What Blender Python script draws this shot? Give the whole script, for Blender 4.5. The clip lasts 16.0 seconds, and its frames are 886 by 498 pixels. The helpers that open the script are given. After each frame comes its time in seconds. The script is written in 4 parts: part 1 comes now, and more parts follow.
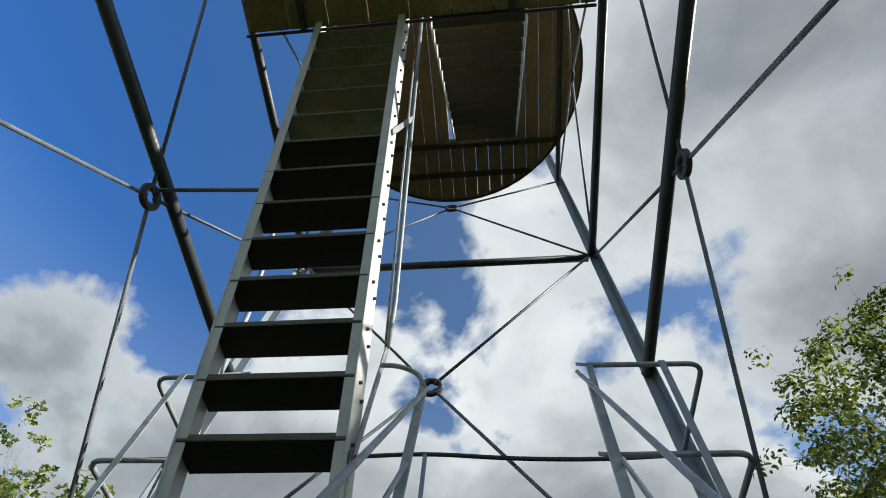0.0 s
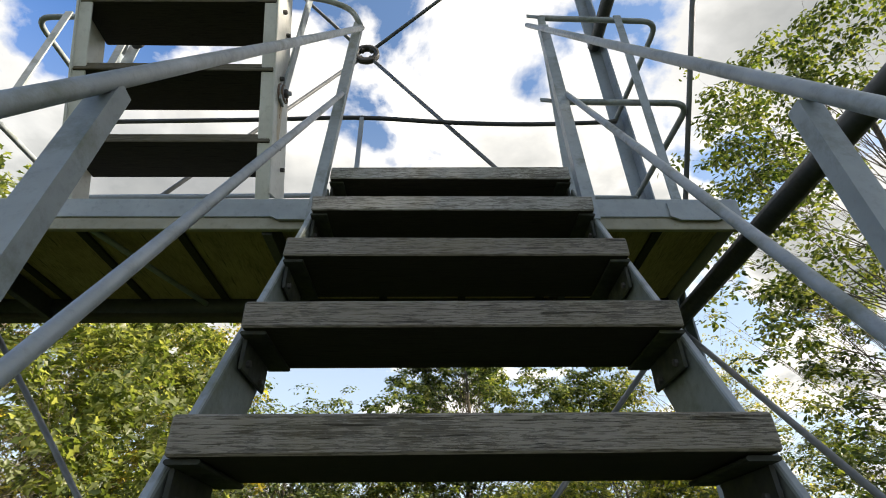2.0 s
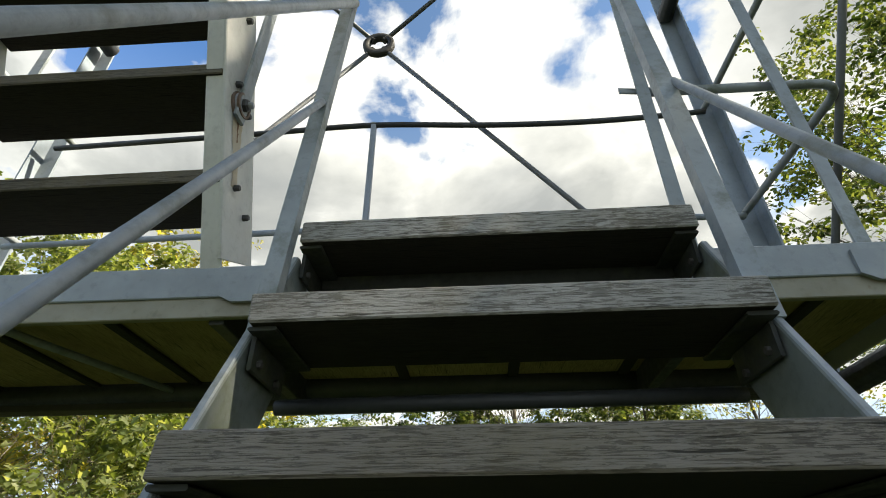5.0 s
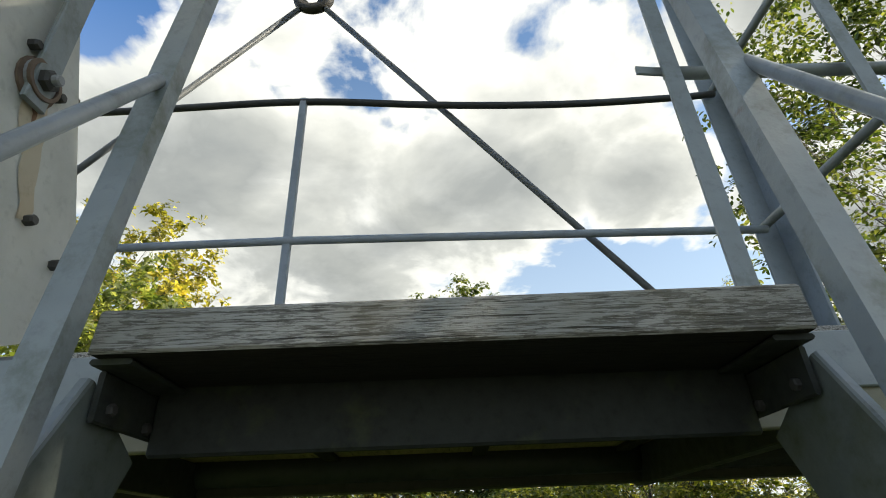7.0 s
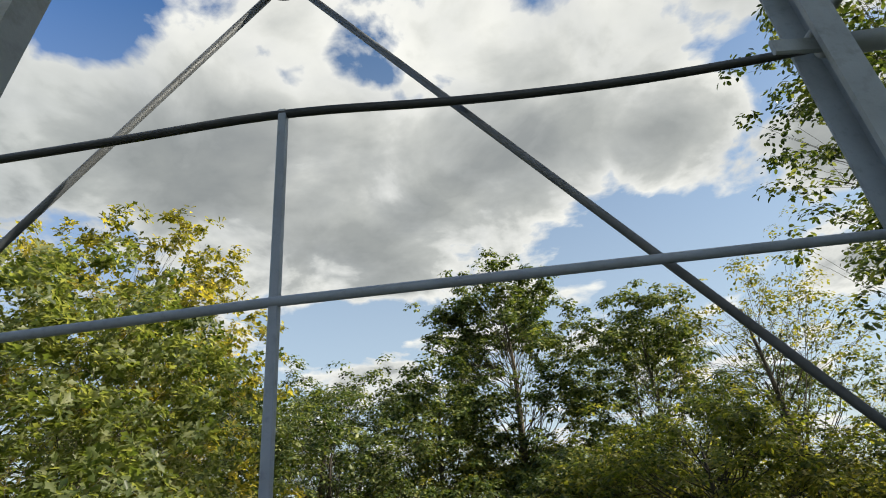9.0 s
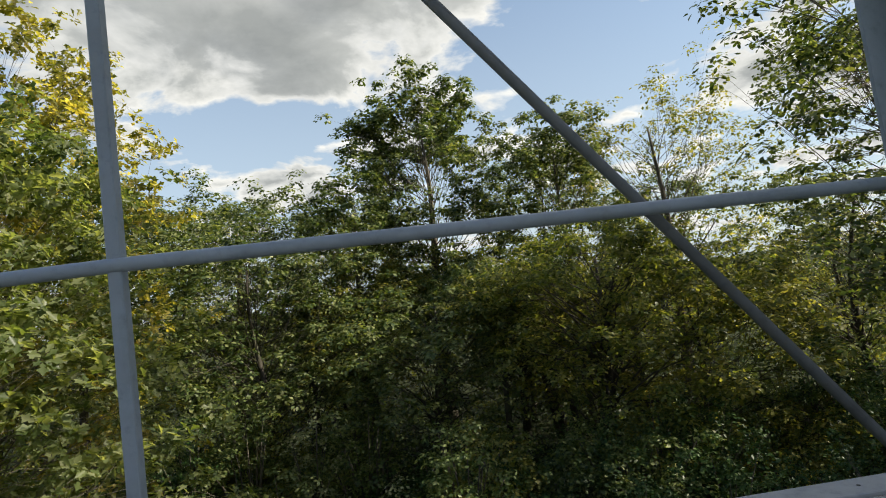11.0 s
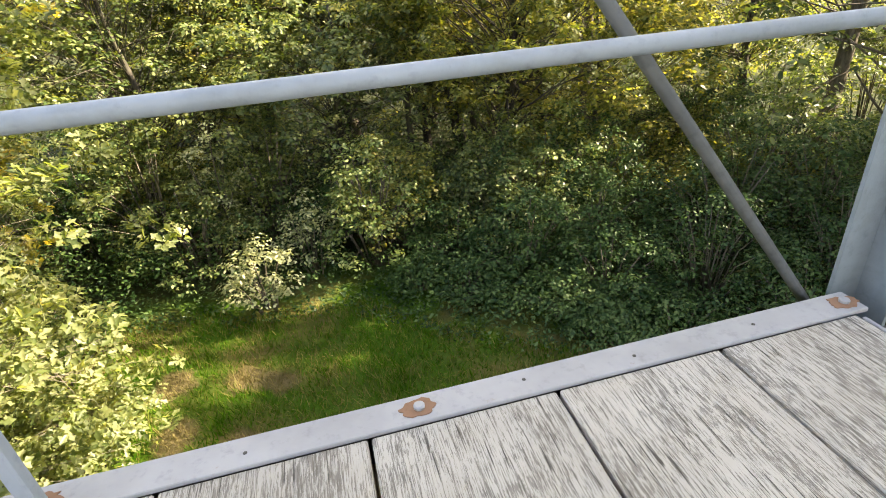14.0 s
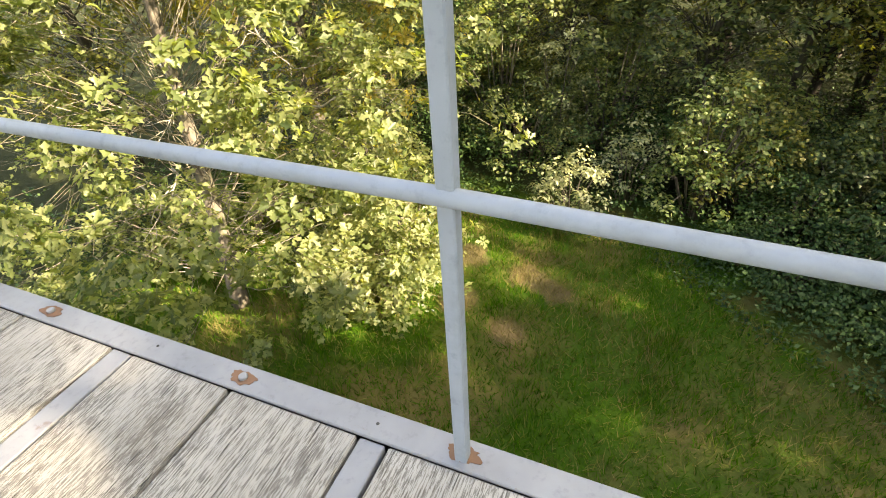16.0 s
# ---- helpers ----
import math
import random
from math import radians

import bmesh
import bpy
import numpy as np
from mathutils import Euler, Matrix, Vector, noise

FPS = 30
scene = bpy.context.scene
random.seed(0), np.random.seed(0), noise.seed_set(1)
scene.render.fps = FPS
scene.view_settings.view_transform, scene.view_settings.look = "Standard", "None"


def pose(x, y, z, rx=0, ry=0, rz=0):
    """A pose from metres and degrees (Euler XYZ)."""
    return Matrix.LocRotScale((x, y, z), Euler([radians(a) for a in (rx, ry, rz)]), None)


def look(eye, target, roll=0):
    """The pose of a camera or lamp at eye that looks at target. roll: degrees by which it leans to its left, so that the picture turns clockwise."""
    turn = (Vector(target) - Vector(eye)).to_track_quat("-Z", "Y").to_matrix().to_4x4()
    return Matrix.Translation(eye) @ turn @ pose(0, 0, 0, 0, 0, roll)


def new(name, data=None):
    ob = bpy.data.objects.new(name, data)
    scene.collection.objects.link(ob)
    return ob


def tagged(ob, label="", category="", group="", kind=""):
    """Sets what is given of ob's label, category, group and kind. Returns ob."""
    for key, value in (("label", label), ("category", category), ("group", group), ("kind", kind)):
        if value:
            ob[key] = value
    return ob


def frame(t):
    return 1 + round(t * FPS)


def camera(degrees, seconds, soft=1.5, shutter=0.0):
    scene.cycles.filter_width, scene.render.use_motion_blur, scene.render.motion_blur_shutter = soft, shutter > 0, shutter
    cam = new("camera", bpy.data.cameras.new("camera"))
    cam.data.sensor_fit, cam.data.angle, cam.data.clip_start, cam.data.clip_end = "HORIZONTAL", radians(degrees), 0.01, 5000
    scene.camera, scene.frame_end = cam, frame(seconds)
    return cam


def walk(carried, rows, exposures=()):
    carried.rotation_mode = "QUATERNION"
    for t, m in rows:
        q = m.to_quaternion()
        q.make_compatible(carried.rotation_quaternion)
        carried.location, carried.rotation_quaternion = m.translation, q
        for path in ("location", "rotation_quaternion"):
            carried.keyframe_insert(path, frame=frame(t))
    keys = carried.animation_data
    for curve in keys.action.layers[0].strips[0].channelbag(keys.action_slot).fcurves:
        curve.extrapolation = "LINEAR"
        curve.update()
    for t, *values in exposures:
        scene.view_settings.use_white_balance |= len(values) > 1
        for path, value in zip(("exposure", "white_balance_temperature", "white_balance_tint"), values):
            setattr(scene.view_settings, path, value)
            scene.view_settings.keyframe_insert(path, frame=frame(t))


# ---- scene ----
cam = camera(80.3, 16.0, 1.0, 0.0)
PATH = [
    (0, (-0.011, -1.42, -0.95), (-0.2, -0.536, 0.834), 8.0),
    (0.5, (-0.012, -1.357, -1.01), (-0.146, -0.149, 0.578), 2.0),
    (1, (-0.029, -1.243, -1.076), (-0.075, 0.203, 0.304), -2.2),
    (1.5, (-0.052, -1.158, -1.062), (-0.032, 0.444, 0.134), -1.9),
    (2, (-0.045, -1.125, -1.025), (-0.013, 0.544, 0.076), -0.6),
    (2.5, (-0.004, -1.044, -0.968), (0.01, 0.621, 0.14), -0.8),
    (3, (-0.023, -0.993, -0.845), (-0.089, 0.649, 0.295), -1.3),
    (3.5, (-0.04, -0.925, -0.788), (-0.153, 0.722, 0.342), 0.2),
    (3.7, (-0.041, -0.893, -0.743), (-0.152, 0.763, 0.374), 1.0),
    (5.8, (-0.038, -0.638, -0.436), (-0.106, 1.078, 0.589), -2.3),
    (6, (-0.034, -0.604, -0.395), (-0.058, 1.127, 0.606), -2.2),
    (6.5, (-0.033, -0.544, -0.287), (0.031, 1.2, 0.691), -2.1),
    (7, (-0.016, -0.466, -0.207), (0.013, 1.281, 0.766), -2.4),
    (7.5, (-0.008, -0.428, -0.093), (-0.084, 1.319, 0.878), -4.1),
    (8, (0.003, -0.379, -0.066), (-0.079, 1.38, 0.883), -5.6),
    (8.2, (-0.001, -0.355, -0.032), (-0.057, 1.418, 0.892), -5.3),
    (10.3, (-0.007, -0.127, 0.339), (-0.137, 1.716, 1.104), -7.3),
    (10.5, (-0.016, -0.117, 0.389), (-0.092, 1.777, 1.025), -7.3),
    (11, (0.009, -0.049, 0.428), (0.164, 1.939, 0.575), -7.2),
    (11.5, (0.066, 0.016, 0.401), (0.458, 1.952, 0.09), -7.7),
    (12, (0.099, 0.098, 0.428), (0.573, 1.929, -0.224), -7.6),
    (12.5, (0.096, 0.113, 0.437), (0.574, 1.848, -0.435), -7.5),
    (13, (0.097, 0.152, 0.438), (0.629, 1.786, -0.584), -6.9),
    (13.5, (0.085, 0.182, 0.535), (0.638, 1.797, -0.508), -6.2),
    (14, (0.048, 0.198, 0.62), (0.399, 1.916, -0.342), -5.5),
    (14.5, (-0.064, 0.244, 0.629), (-0.12, 1.958, -0.399), -4.2),
    (15, (-0.12, 0.278, 0.716), (-0.49, 1.862, -0.447), -2.9),
    (15.5, (-0.153, 0.309, 0.74), (-0.715, 1.812, -0.454), -2.9),
    (16, (-0.229, 0.338, 0.807), (-0.898, 1.797, -0.387), -3.5),
]
EXPOSURES = ((0.0, 0.72, 6150, 6), (0.5, 0.8, 6200, 7), (1.0, 0.98, 6600, 9), (1.5, 1.22, 6800, 10), (2.0, 1.45, 7000, 10), (3.5, 1.58, 7150, 9),
             (6.0, 1.42, 7050, 5), (7.0, 1.34, 7000, 5), (8.0, 1.05, 6850, 6), (10.5, 0.80, 6650, 6), (11.0, 0.93, 6800, 7), (11.5, 1.88, 7300, 9),
             (12.0, 2.7, 7700, 10), (12.5, 2.92, 7900, 11), (14.0, 3.08, 8200, 12), (15.0, 3.06, 8600, 11), (16.0, 3.02, 8600, 11))
walk(cam, [(t, look(eye, target, roll)) for t, eye, target, roll in PATH], EXPOSURES)

# ---- world, sun ----
SUN_TO = Vector((0.84, -0.11, 0.54)).normalized()
world = bpy.data.worlds.new("sky")
scene.world = world
world.use_nodes = True


class Nodes:
    """Short hand for building node trees."""

    def __init__(self, tree):
        self.tree = tree
        tree.nodes.clear()

    def add(self, kind, links=None, **values):
        n = self.tree.nodes.new(kind)
        for k, v in values.items():
            if k == "ramp":
                e = n.color_ramp.elements
                while len(e) < len(v):
                    e.new(0.5)
                for el, (p, c) in zip(e, v):
                    el.position = p
                    el.color = c if len(c) == 4 else (*c, 1)
            elif k in ("operation", "noise_dimensions", "data_type", "blend_type", "vector_type", "sky_type",
                       "sun_disc", "sun_elevation", "sun_rotation", "feature", "noise_type", "bands_direction", "wave_type",
                       "air_density", "dust_density", "ozone_density", "use_clamp", "clamp", "altitude"):
                if k == "operation":
                    n.operation = v
                elif k == "noise_dimensions":
                    n.noise_dimensions = v
                elif k == "data_type":
                    n.data_type = v
                elif k == "blend_type":
                    n.blend_type = v
                elif k == "vector_type":
                    n.vector_type = v
                elif k == "sky_type":
                    n.sky_type = v
                elif k == "sun_disc":
                    n.sun_disc = v
                elif k == "sun_elevation":
                    n.sun_elevation = v
                elif k == "sun_rotation":
                    n.sun_rotation = v
                elif k == "feature":
                    n.feature = v
                elif k == "noise_type":
                    n.noise_type = v
                elif k == "air_density":
                    n.air_density = v
                elif k == "dust_density":
                    n.dust_density = v
                elif k == "ozone_density":
                    n.ozone_density = v
                elif k == "use_clamp":
                    n.use_clamp = v
                elif k == "clamp":
                    n.clamp = v
            else:
                key = int(k[1:]) if k[0] == "i" and k[1:].isdigit() else k.replace("_", " ")
                n.inputs[key].default_value = v
        for key, src in (links or {}).items():
            self.tree.links.new(src, n.inputs[key])
        return n

    def math(self, op, a, b=None, c=None, clamp=False):
        n = self.tree.nodes.new("ShaderNodeMath")
        n.operation, n.use_clamp = op, clamp
        for i, v in enumerate((a, b, c)):
            if v is None:
                continue
            if isinstance(v, (int, float)):
                n.inputs[i].default_value = v
            else:
                self.tree.links.new(v, n.inputs[i])
        return n.outputs[0]

    def mix(self, fac, a, b, blend="MIX"):
        n = self.tree.nodes.new("ShaderNodeMix")
        n.data_type, n.blend_type = "RGBA", blend
        for i, v in ((0, fac), (6, a), (7, b)):
            if isinstance(v, (int, float)):
                n.inputs[i].default_value = v
            elif isinstance(v, tuple):
                n.inputs[i].default_value = v if len(v) == 4 else (*v, 1)
            else:
                self.tree.links.new(v, n.inputs[i])
        return n.outputs[2]

    def ramp(self, fac, *stops):
        n = self.add("ShaderNodeValToRGB", {0: fac}, ramp=[(p, (c, c, c) if isinstance(c, (int, float)) else c) for p, c in stops])
        return n.outputs[0]

    def noise(self, vec, scale, detail=3.0, rough=0.5, distort=0.0):
        n = self.add("ShaderNodeTexNoise", {"Vector": vec}, Scale=scale, Detail=detail, Roughness=rough, Distortion=distort)
        return n.outputs[0]

    def scaled(self, vec, x, y, z):
        n = self.tree.nodes.new("ShaderNodeMapping")
        n.inputs["Scale"].default_value = (x, y, z)
        self.tree.links.new(vec, n.inputs["Vector"])
        return n.outputs[0]


def build_sky():
    g = Nodes(world.node_tree)
    co = g.add("ShaderNodeTexCoord").outputs["Generated"]
    sep = g.add("ShaderNodeSeparateXYZ", {0: co})
    sx, sy, sz = sep.outputs
    sky = g.add("ShaderNodeTexSky", sky_type="NISHITA", sun_disc=False,
                sun_elevation=math.asin(SUN_TO.z), sun_rotation=math.atan2(SUN_TO.x, SUN_TO.y), ozone_density=2.5, dust_density=0.6)
    # cumulus on a flat ceiling, gathered in heaps with gaps between
    up = g.math("MAXIMUM", g.math("ADD", sz, 0.22), 0.12)
    px, py = g.math("DIVIDE", sx, up), g.math("DIVIDE", sy, up)
    flat = g.add("ShaderNodeCombineXYZ", {0: px, 1: py}, Z=3.7).outputs[0]
    toward = g.add("ShaderNodeCombineXYZ", {0: g.math("ADD", px, 0.09), 1: g.math("ADD", py, -0.05)}, Z=3.72).outputs[0]
    fine = g.noise(flat, 3.4, 10.0, 0.54, 0.25)
    sunward = g.noise(toward, 3.4, 10.0, 0.54, 0.25)
    az = g.math("MULTIPLY", g.math("ARCTAN2", sx, sy), 57.2958)
    el = g.math("MULTIPLY", g.math("ARCSINE", sz), 57.2958)
    dens = g.math("ADD", fine, -0.035)
    for a, e, wide, tall, amount in ((-10, 31, 29, 14, 0.30), (14, 38, 19, 11, 0.22), (9, 55, 20, 12, 0.15), (-10, 47, 8, 4, -0.16), (-4, 55, 7, 6, -0.10),
                                     (-34, 38, 15, 10, 0.27), (-28, 50, 14, 6, 0.15), (-57, 38, 13, 8, 0.15), (-11, 12.5, 6, 3.5, 0.16), (60, 58, 46, 34, 0.26),
                                     (28, 31, 9, 7, 0.17), (46, 22, 14, 16, 0.16), (-75, 62, 30, 22, -0.25), (-12, 18, 14, 4, -0.15), (-27, 57, 17, 10, 0.13), (-15, 61, 10, 6, 0.10), (-45, 36, 13, 6, 0.09),
                                     (16, 23, 12, 5, -0.12), (-15, 40, 60, 22, 0.03)):
        u = g.math("MULTIPLY", g.math("SUBTRACT", az, float(a)), 1.0 / wide)
        v = g.math("MULTIPLY", g.math("SUBTRACT", el, float(e)), 1.0 / tall)
        r2 = g.math("ADD", g.math("MULTIPLY", u, u), g.math("MULTIPLY", v, v))
        heap = g.math("MULTIPLY", g.math("MAXIMUM", g.math("SUBTRACT", 1.0, r2), 0.0), amount)
        dens = g.math("ADD", dens, heap)
    cover = g.ramp(dens, (0.485, 0.0), (0.56, 1.0))
    thick = g.ramp(dens, (0.53, (1.0, 1.0, 1.0)), (0.62, (0.93, 0.94, 0.95)), (0.70, (0.72, 0.74, 0.76)), (0.82, (0.50, 0.525, 0.55)))
    relief = g.ramp(g.math("ADD", g.math("SUBTRACT", sunward, fine), 0.5), (0.36, (1.13, 1.12, 1.10)), (0.62, (0.86, 0.87, 0.885)))
    thick = g.mix(1.0, thick, relief, "MULTIPLY")
    base = g.ramp(g.math("MULTIPLY", el, 0.01), (0.18, (0.58, 0.60, 0.61)), (0.52, (1.06, 1.05, 1.03)))
    heap_low = g.ramp(dens, (0.56, (0.0, 0.0, 0.0)), (0.66, (1.0, 1.0, 1.0)))
    thick = g.mix(g.math("MULTIPLY", heap_low, 1.0), thick, g.mix(1.0, thick, base, "MULTIPLY"))
    way_up = g.math("SUBTRACT", g.math("MULTIPLY", sz, 0.6), g.math("MULTIPLY", sx, 0.8))
    high = g.ramp(way_up, (0.62, (SKY_GAIN * 0.92, SKY_GAIN * 1.0, SKY_GAIN * 1.06)), (1.02, (SKY_GAIN * 0.42, SKY_GAIN * 0.9, SKY_GAIN * 1.45)))
    blue = g.mix(1.0, sky.outputs[0], high, "MULTIPLY")
    cloud = g.mix(1.0, thick, (CLOUD_GAIN, CLOUD_GAIN, CLOUD_GAIN), "MULTIPLY")
    bank = g.ramp(g.math("ADD", g.math("MULTIPLY", sx, 0.75), g.math("MULTIPLY", sz, 0.6)), (0.55, (1.0, 1.0, 1.0)), (0.95, (0.66, 0.68, 0.70)))
    cloud = g.mix(1.0, cloud, bank, "MULTIPLY")
    shade = g.ramp(g.math("ADD", sx, 1.0), (0.30, (0.66, 0.69, 0.72)), (0.70, (1.0, 1.0, 1.0)))
    cloud = g.mix(1.0, cloud, shade, "MULTIPLY")
    blue = g.mix(g.ramp(sz, (0.05, 0.85), (0.74, 0.0)), blue, (0.33, 0.38, 0.43))
    col = g.mix(cover, blue, cloud)
    bg = g.add("ShaderNodeBackground", {0: col}, Strength=1.0)
    g.add("ShaderNodeOutputWorld", {0: bg.outputs[0]})


SKY_GAIN, CLOUD_GAIN = 0.094, 0.495
build_sky()
lamp = bpy.data.lights.new("sun", "SUN")
lamp.energy, lamp.angle, lamp.color = 5.0, radians(1.0), (1.0, 0.93, 0.82)
sun = new("sun", lamp)
sun.matrix_world = look(SUN_TO * 60, (0, 0, 0))


# ---- materials ----
def material(name):
    m = bpy.data.materials.new(name)
    m.use_nodes = True
    g = Nodes(m.node_tree)
    return m, g


def finish(g, col, rough, bump=None, bump_d=0.002, metal=0.0, strength=0.6, spec=0.5):
    b = g.add("ShaderNodeBsdfPrincipled", Metallic=metal)
    b.inputs["Specular IOR Level"].default_value = spec
    for key, v in (("Base Color", col), ("Roughness", rough)):
        if isinstance(v, (int, float)):
            b.inputs[key].default_value = v
        elif isinstance(v, tuple):
            b.inputs[key].default_value = (*v, 1)
        else:
            g.tree.links.new(v, b.inputs[key])
    if bump is not None:
        n = g.add("ShaderNodeBump", {"Height": bump}, Distance=bump_d, Strength=strength)
        g.tree.links.new(n.outputs[0], b.inputs["Normal"])
    g.add("ShaderNodeOutputMaterial", {0: b.outputs[0]})
    return b


def steel(name, base, dark, rust=0.12, rough=0.5, algae=0.0):
    m, g = material(name)
    co = g.add("ShaderNodeTexCoord").outputs["Object"]
    n1, n2 = g.noise(co, 6, 4, 0.6), g.noise(co, 55, 5, 0.65)
    col = g.mix(g.ramp(n1, (0.35, 0.0), (0.7, 1.0)), base, dark)
    col = g.mix(g.math("MULTIPLY", g.ramp(n2, (0.55, 0.0), (0.75, 1.0)), 0.35), col, tuple(c * 0.55 for c in dark))
    spots = g.math("MULTIPLY", g.ramp(g.noise(co, 17, 6, 0.7), (0.66, 0.0), (0.74, 1.0)), rust * 4, clamp=True)
    col = g.mix(spots, col, (0.19, 0.085, 0.035))
    if algae:
        moss = g.math("MULTIPLY", g.ramp(g.noise(co, 11, 6, 0.7), (0.5, 0.0), (0.66, 1.0)), algae)
        col = g.mix(moss, col, (0.075, 0.085, 0.028))
    finish(g, col, g.ramp(n2, (0.3, rough - 0.1), (0.8, rough + 0.2)), n2, 0.0012, 0.0, 0.45)
    return m


def wood(name, axis, light, dark, deep, seed, contrast=1.0, moss=0.0):
    """Weathered timber; axis: the way of its grain."""
    m, g = material(name)
    co = g.add("ShaderNodeTexCoord").outputs["Object"]
    rnd = g.add("ShaderNodeObjectInfo").outputs["Random"]
    off = g.add("ShaderNodeCombineXYZ", {0: g.math("MULTIPLY", rnd, 37.0), 1: g.math("MULTIPLY", rnd, 53.0)}, Z=seed).outputs[0]
    vec = g.add("ShaderNodeVectorMath", {0: co, 1: off}, operation="ADD").outputs[0]
    s = [1.0, 1.0, 1.0]
    s[axis] = 0.036
    stretched = g.scaled(vec, *s)
    s2 = [1.0, 1.0, 1.0]
    s2[axis] = 0.13
    streak = g.scaled(vec, *s2)
    grain = g.noise(stretched, 520, 4, 0.7, 0.2)
    crack = g.noise(stretched, 210, 3, 0.6, 0.3)
    patch = g.noise(streak, 300, 4, 0.7, 0.3)
    zone = g.noise(g.scaled(vec, *[0.45 if i == axis else 1.0 for i in range(3)]), 13, 4, 0.65)
    wide = g.noise(vec, 5.0, 3, 0.6)
    col = g.mix(g.ramp(grain, (0.41, 0.0), (0.49, 1.0)), dark, light)
    fleck = g.math("ADD", patch, g.math("MULTIPLY", g.math("SUBTRACT", zone, 0.5), 0.55))
    flecks = g.ramp(fleck, (0.54, 0.0), (0.575, 1.0))
    col = g.mix(g.math("MULTIPLY", flecks, 0.66 * contrast), col, deep)
    col = g.mix(g.ramp(wide, (0.40, 0.0), (0.75, 0.40)), col, tuple(a * b for a, b in zip(dark, (1.12, 1.0, 0.84))))
    lines = g.ramp(crack, (0.335, 1.0), (0.365, 0.0))
    col = g.mix(g.math("MULTIPLY", lines, 0.85), col, tuple(c * 0.4 for c in deep))
    col = g.mix(g.math("MULTIPLY", rnd, 0.22), col, tuple(c * 0.75 for c in dark))
    if moss:
        mm = g.math("MULTIPLY", g.ramp(g.noise(vec, 7, 6, 0.7), (0.45, 0.0), (0.62, 1.0)), moss)
        col = g.mix(mm, col, (0.13, 0.105, 0.035))
    h = g.math("SUBTRACT", g.math("ADD", g.math("MULTIPLY", grain, 0.5), g.math("MULTIPLY", patch, -0.35)), g.math("MULTIPLY", lines, 0.9))
    finish(g, col, 0.82, h, 0.003, 0.0, 0.8, 0.3)
    return m


def leaf_material(name, tones, trans=0.35, through_tint=(1.28, 1.32, 0.62), gloss=0.45):
    """tones: four leaf colours from dark to light."""
    m, g = material(name)
    geo = g.add("ShaderNodeNewGeometry")
    pos = geo.outputs["Position"]
    rnd = geo.outputs["Random Per Island"]
    drift = g.noise(pos, 0.75, 3, 0.6)
    v = g.math("ADD", g.math("MULTIPLY", rnd, 0.55), g.math("MULTIPLY", drift, 0.75))
    n = len(tones)
    col = g.ramp(v, *[(0.28 + 0.62 * i / (n - 1), t) for i, t in enumerate(tones)])
    vein = g.noise(pos, 90, 2)
    col = g.mix(g.math("MULTIPLY", vein, 0.25), col, tones[0])
    d = g.add("ShaderNodeBsdfPrincipled", {"Base Color": col}, Roughness=0.43)
    d.inputs["Specular IOR Level"].default_value = gloss
    tcol = g.mix(1.0, col, through_tint, "MULTIPLY")
    t = g.add("ShaderNodeBsdfTranslucent", {"Color": tcol})
    mx = g.add("ShaderNodeMixShader", {1: d.outputs[0], 2: t.outputs[0]}, i0=trans)
    g.add("ShaderNodeOutputMaterial", {0: mx.outputs[0]})
    return m


def bark_material(name, a, b):
    m, g = material(name)
    co = g.add("ShaderNodeTexCoord").outputs["Object"]
    n = g.noise(g.scaled(co, 1, 1, 0.25), 26, 6, 0.65, 0.5)
    col = g.mix(g.ramp(n, (0.38, 0.0), (0.66, 1.0)), a, b)
    col = g.mix(g.math("MULTIPLY", g.ramp(g.noise(co, 3, 4), (0.5, 0.0), (0.7, 1.0)), 0.5), col, (0.09, 0.10, 0.05))
    finish(g, col, 0.9, n, 0.02, 0.0, 0.7, 0.2)
    return m


PAINT = steel("grey_paint", (0.325, 0.355, 0.372), (0.225, 0.25, 0.255), 0.10, 0.45, 0.55)
LEG_PAINT = steel("blue_grey_leg_paint", (0.245, 0.285, 0.325), (0.185, 0.215, 0.24), 0.05, 0.42, 0.18)
RAIL_PAINT = steel("pale_rail_paint", (0.35, 0.395, 0.455), (0.28, 0.315, 0.36), 0.10, 0.5, 0.16)
PALE = steel("pale_grey_paint", (0.64, 0.63, 0.58), (0.52, 0.51, 0.465), 0.03, 0.45, 0.10)
FRAME_STEEL = steel("dark_frame_steel", (0.050, 0.053, 0.056), (0.03, 0.032, 0.034), 0.03, 0.5)
ROD = steel("rod_steel", (0.17, 0.18, 0.19), (0.10, 0.105, 0.11), 0.08, 0.5)
STRINGER = steel("stringer_steel", (0.185, 0.205, 0.19), (0.11, 0.125, 0.108), 0.05, 0.5, 0.6)
# steel darkened for the shade, and some damp, under the stairs
RISER = steel("shaded_damp_riser_steel", (0.034, 0.037, 0.031), (0.020, 0.022, 0.018), 0.05, 0.75, 0.5)
GALV = steel("galvanised_edge", (0.35, 0.355, 0.37), (0.26, 0.265, 0.28), 0.12, 0.45)
IRON = steel("rusty_bolt", (0.22, 0.15, 0.11), (0.13, 0.09, 0.065), 0.3, 0.7)
DARKIRON = steel("dark_bolt", (0.07, 0.065, 0.06), (0.04, 0.038, 0.035), 0.1, 0.6)
EDGE = steel("edge_grey_paint", (0.34, 0.37, 0.39), (0.24, 0.265, 0.28), 0.04, 0.45)
CREAM = steel("cream_rusty_paint", (0.34, 0.32, 0.25), (0.22, 0.20, 0.14), 0.16, 0.6)
RUST_WASH = steel("rust_wash", (0.58, 0.50, 0.37), (0.50, 0.39, 0.25), 0.04, 0.7)
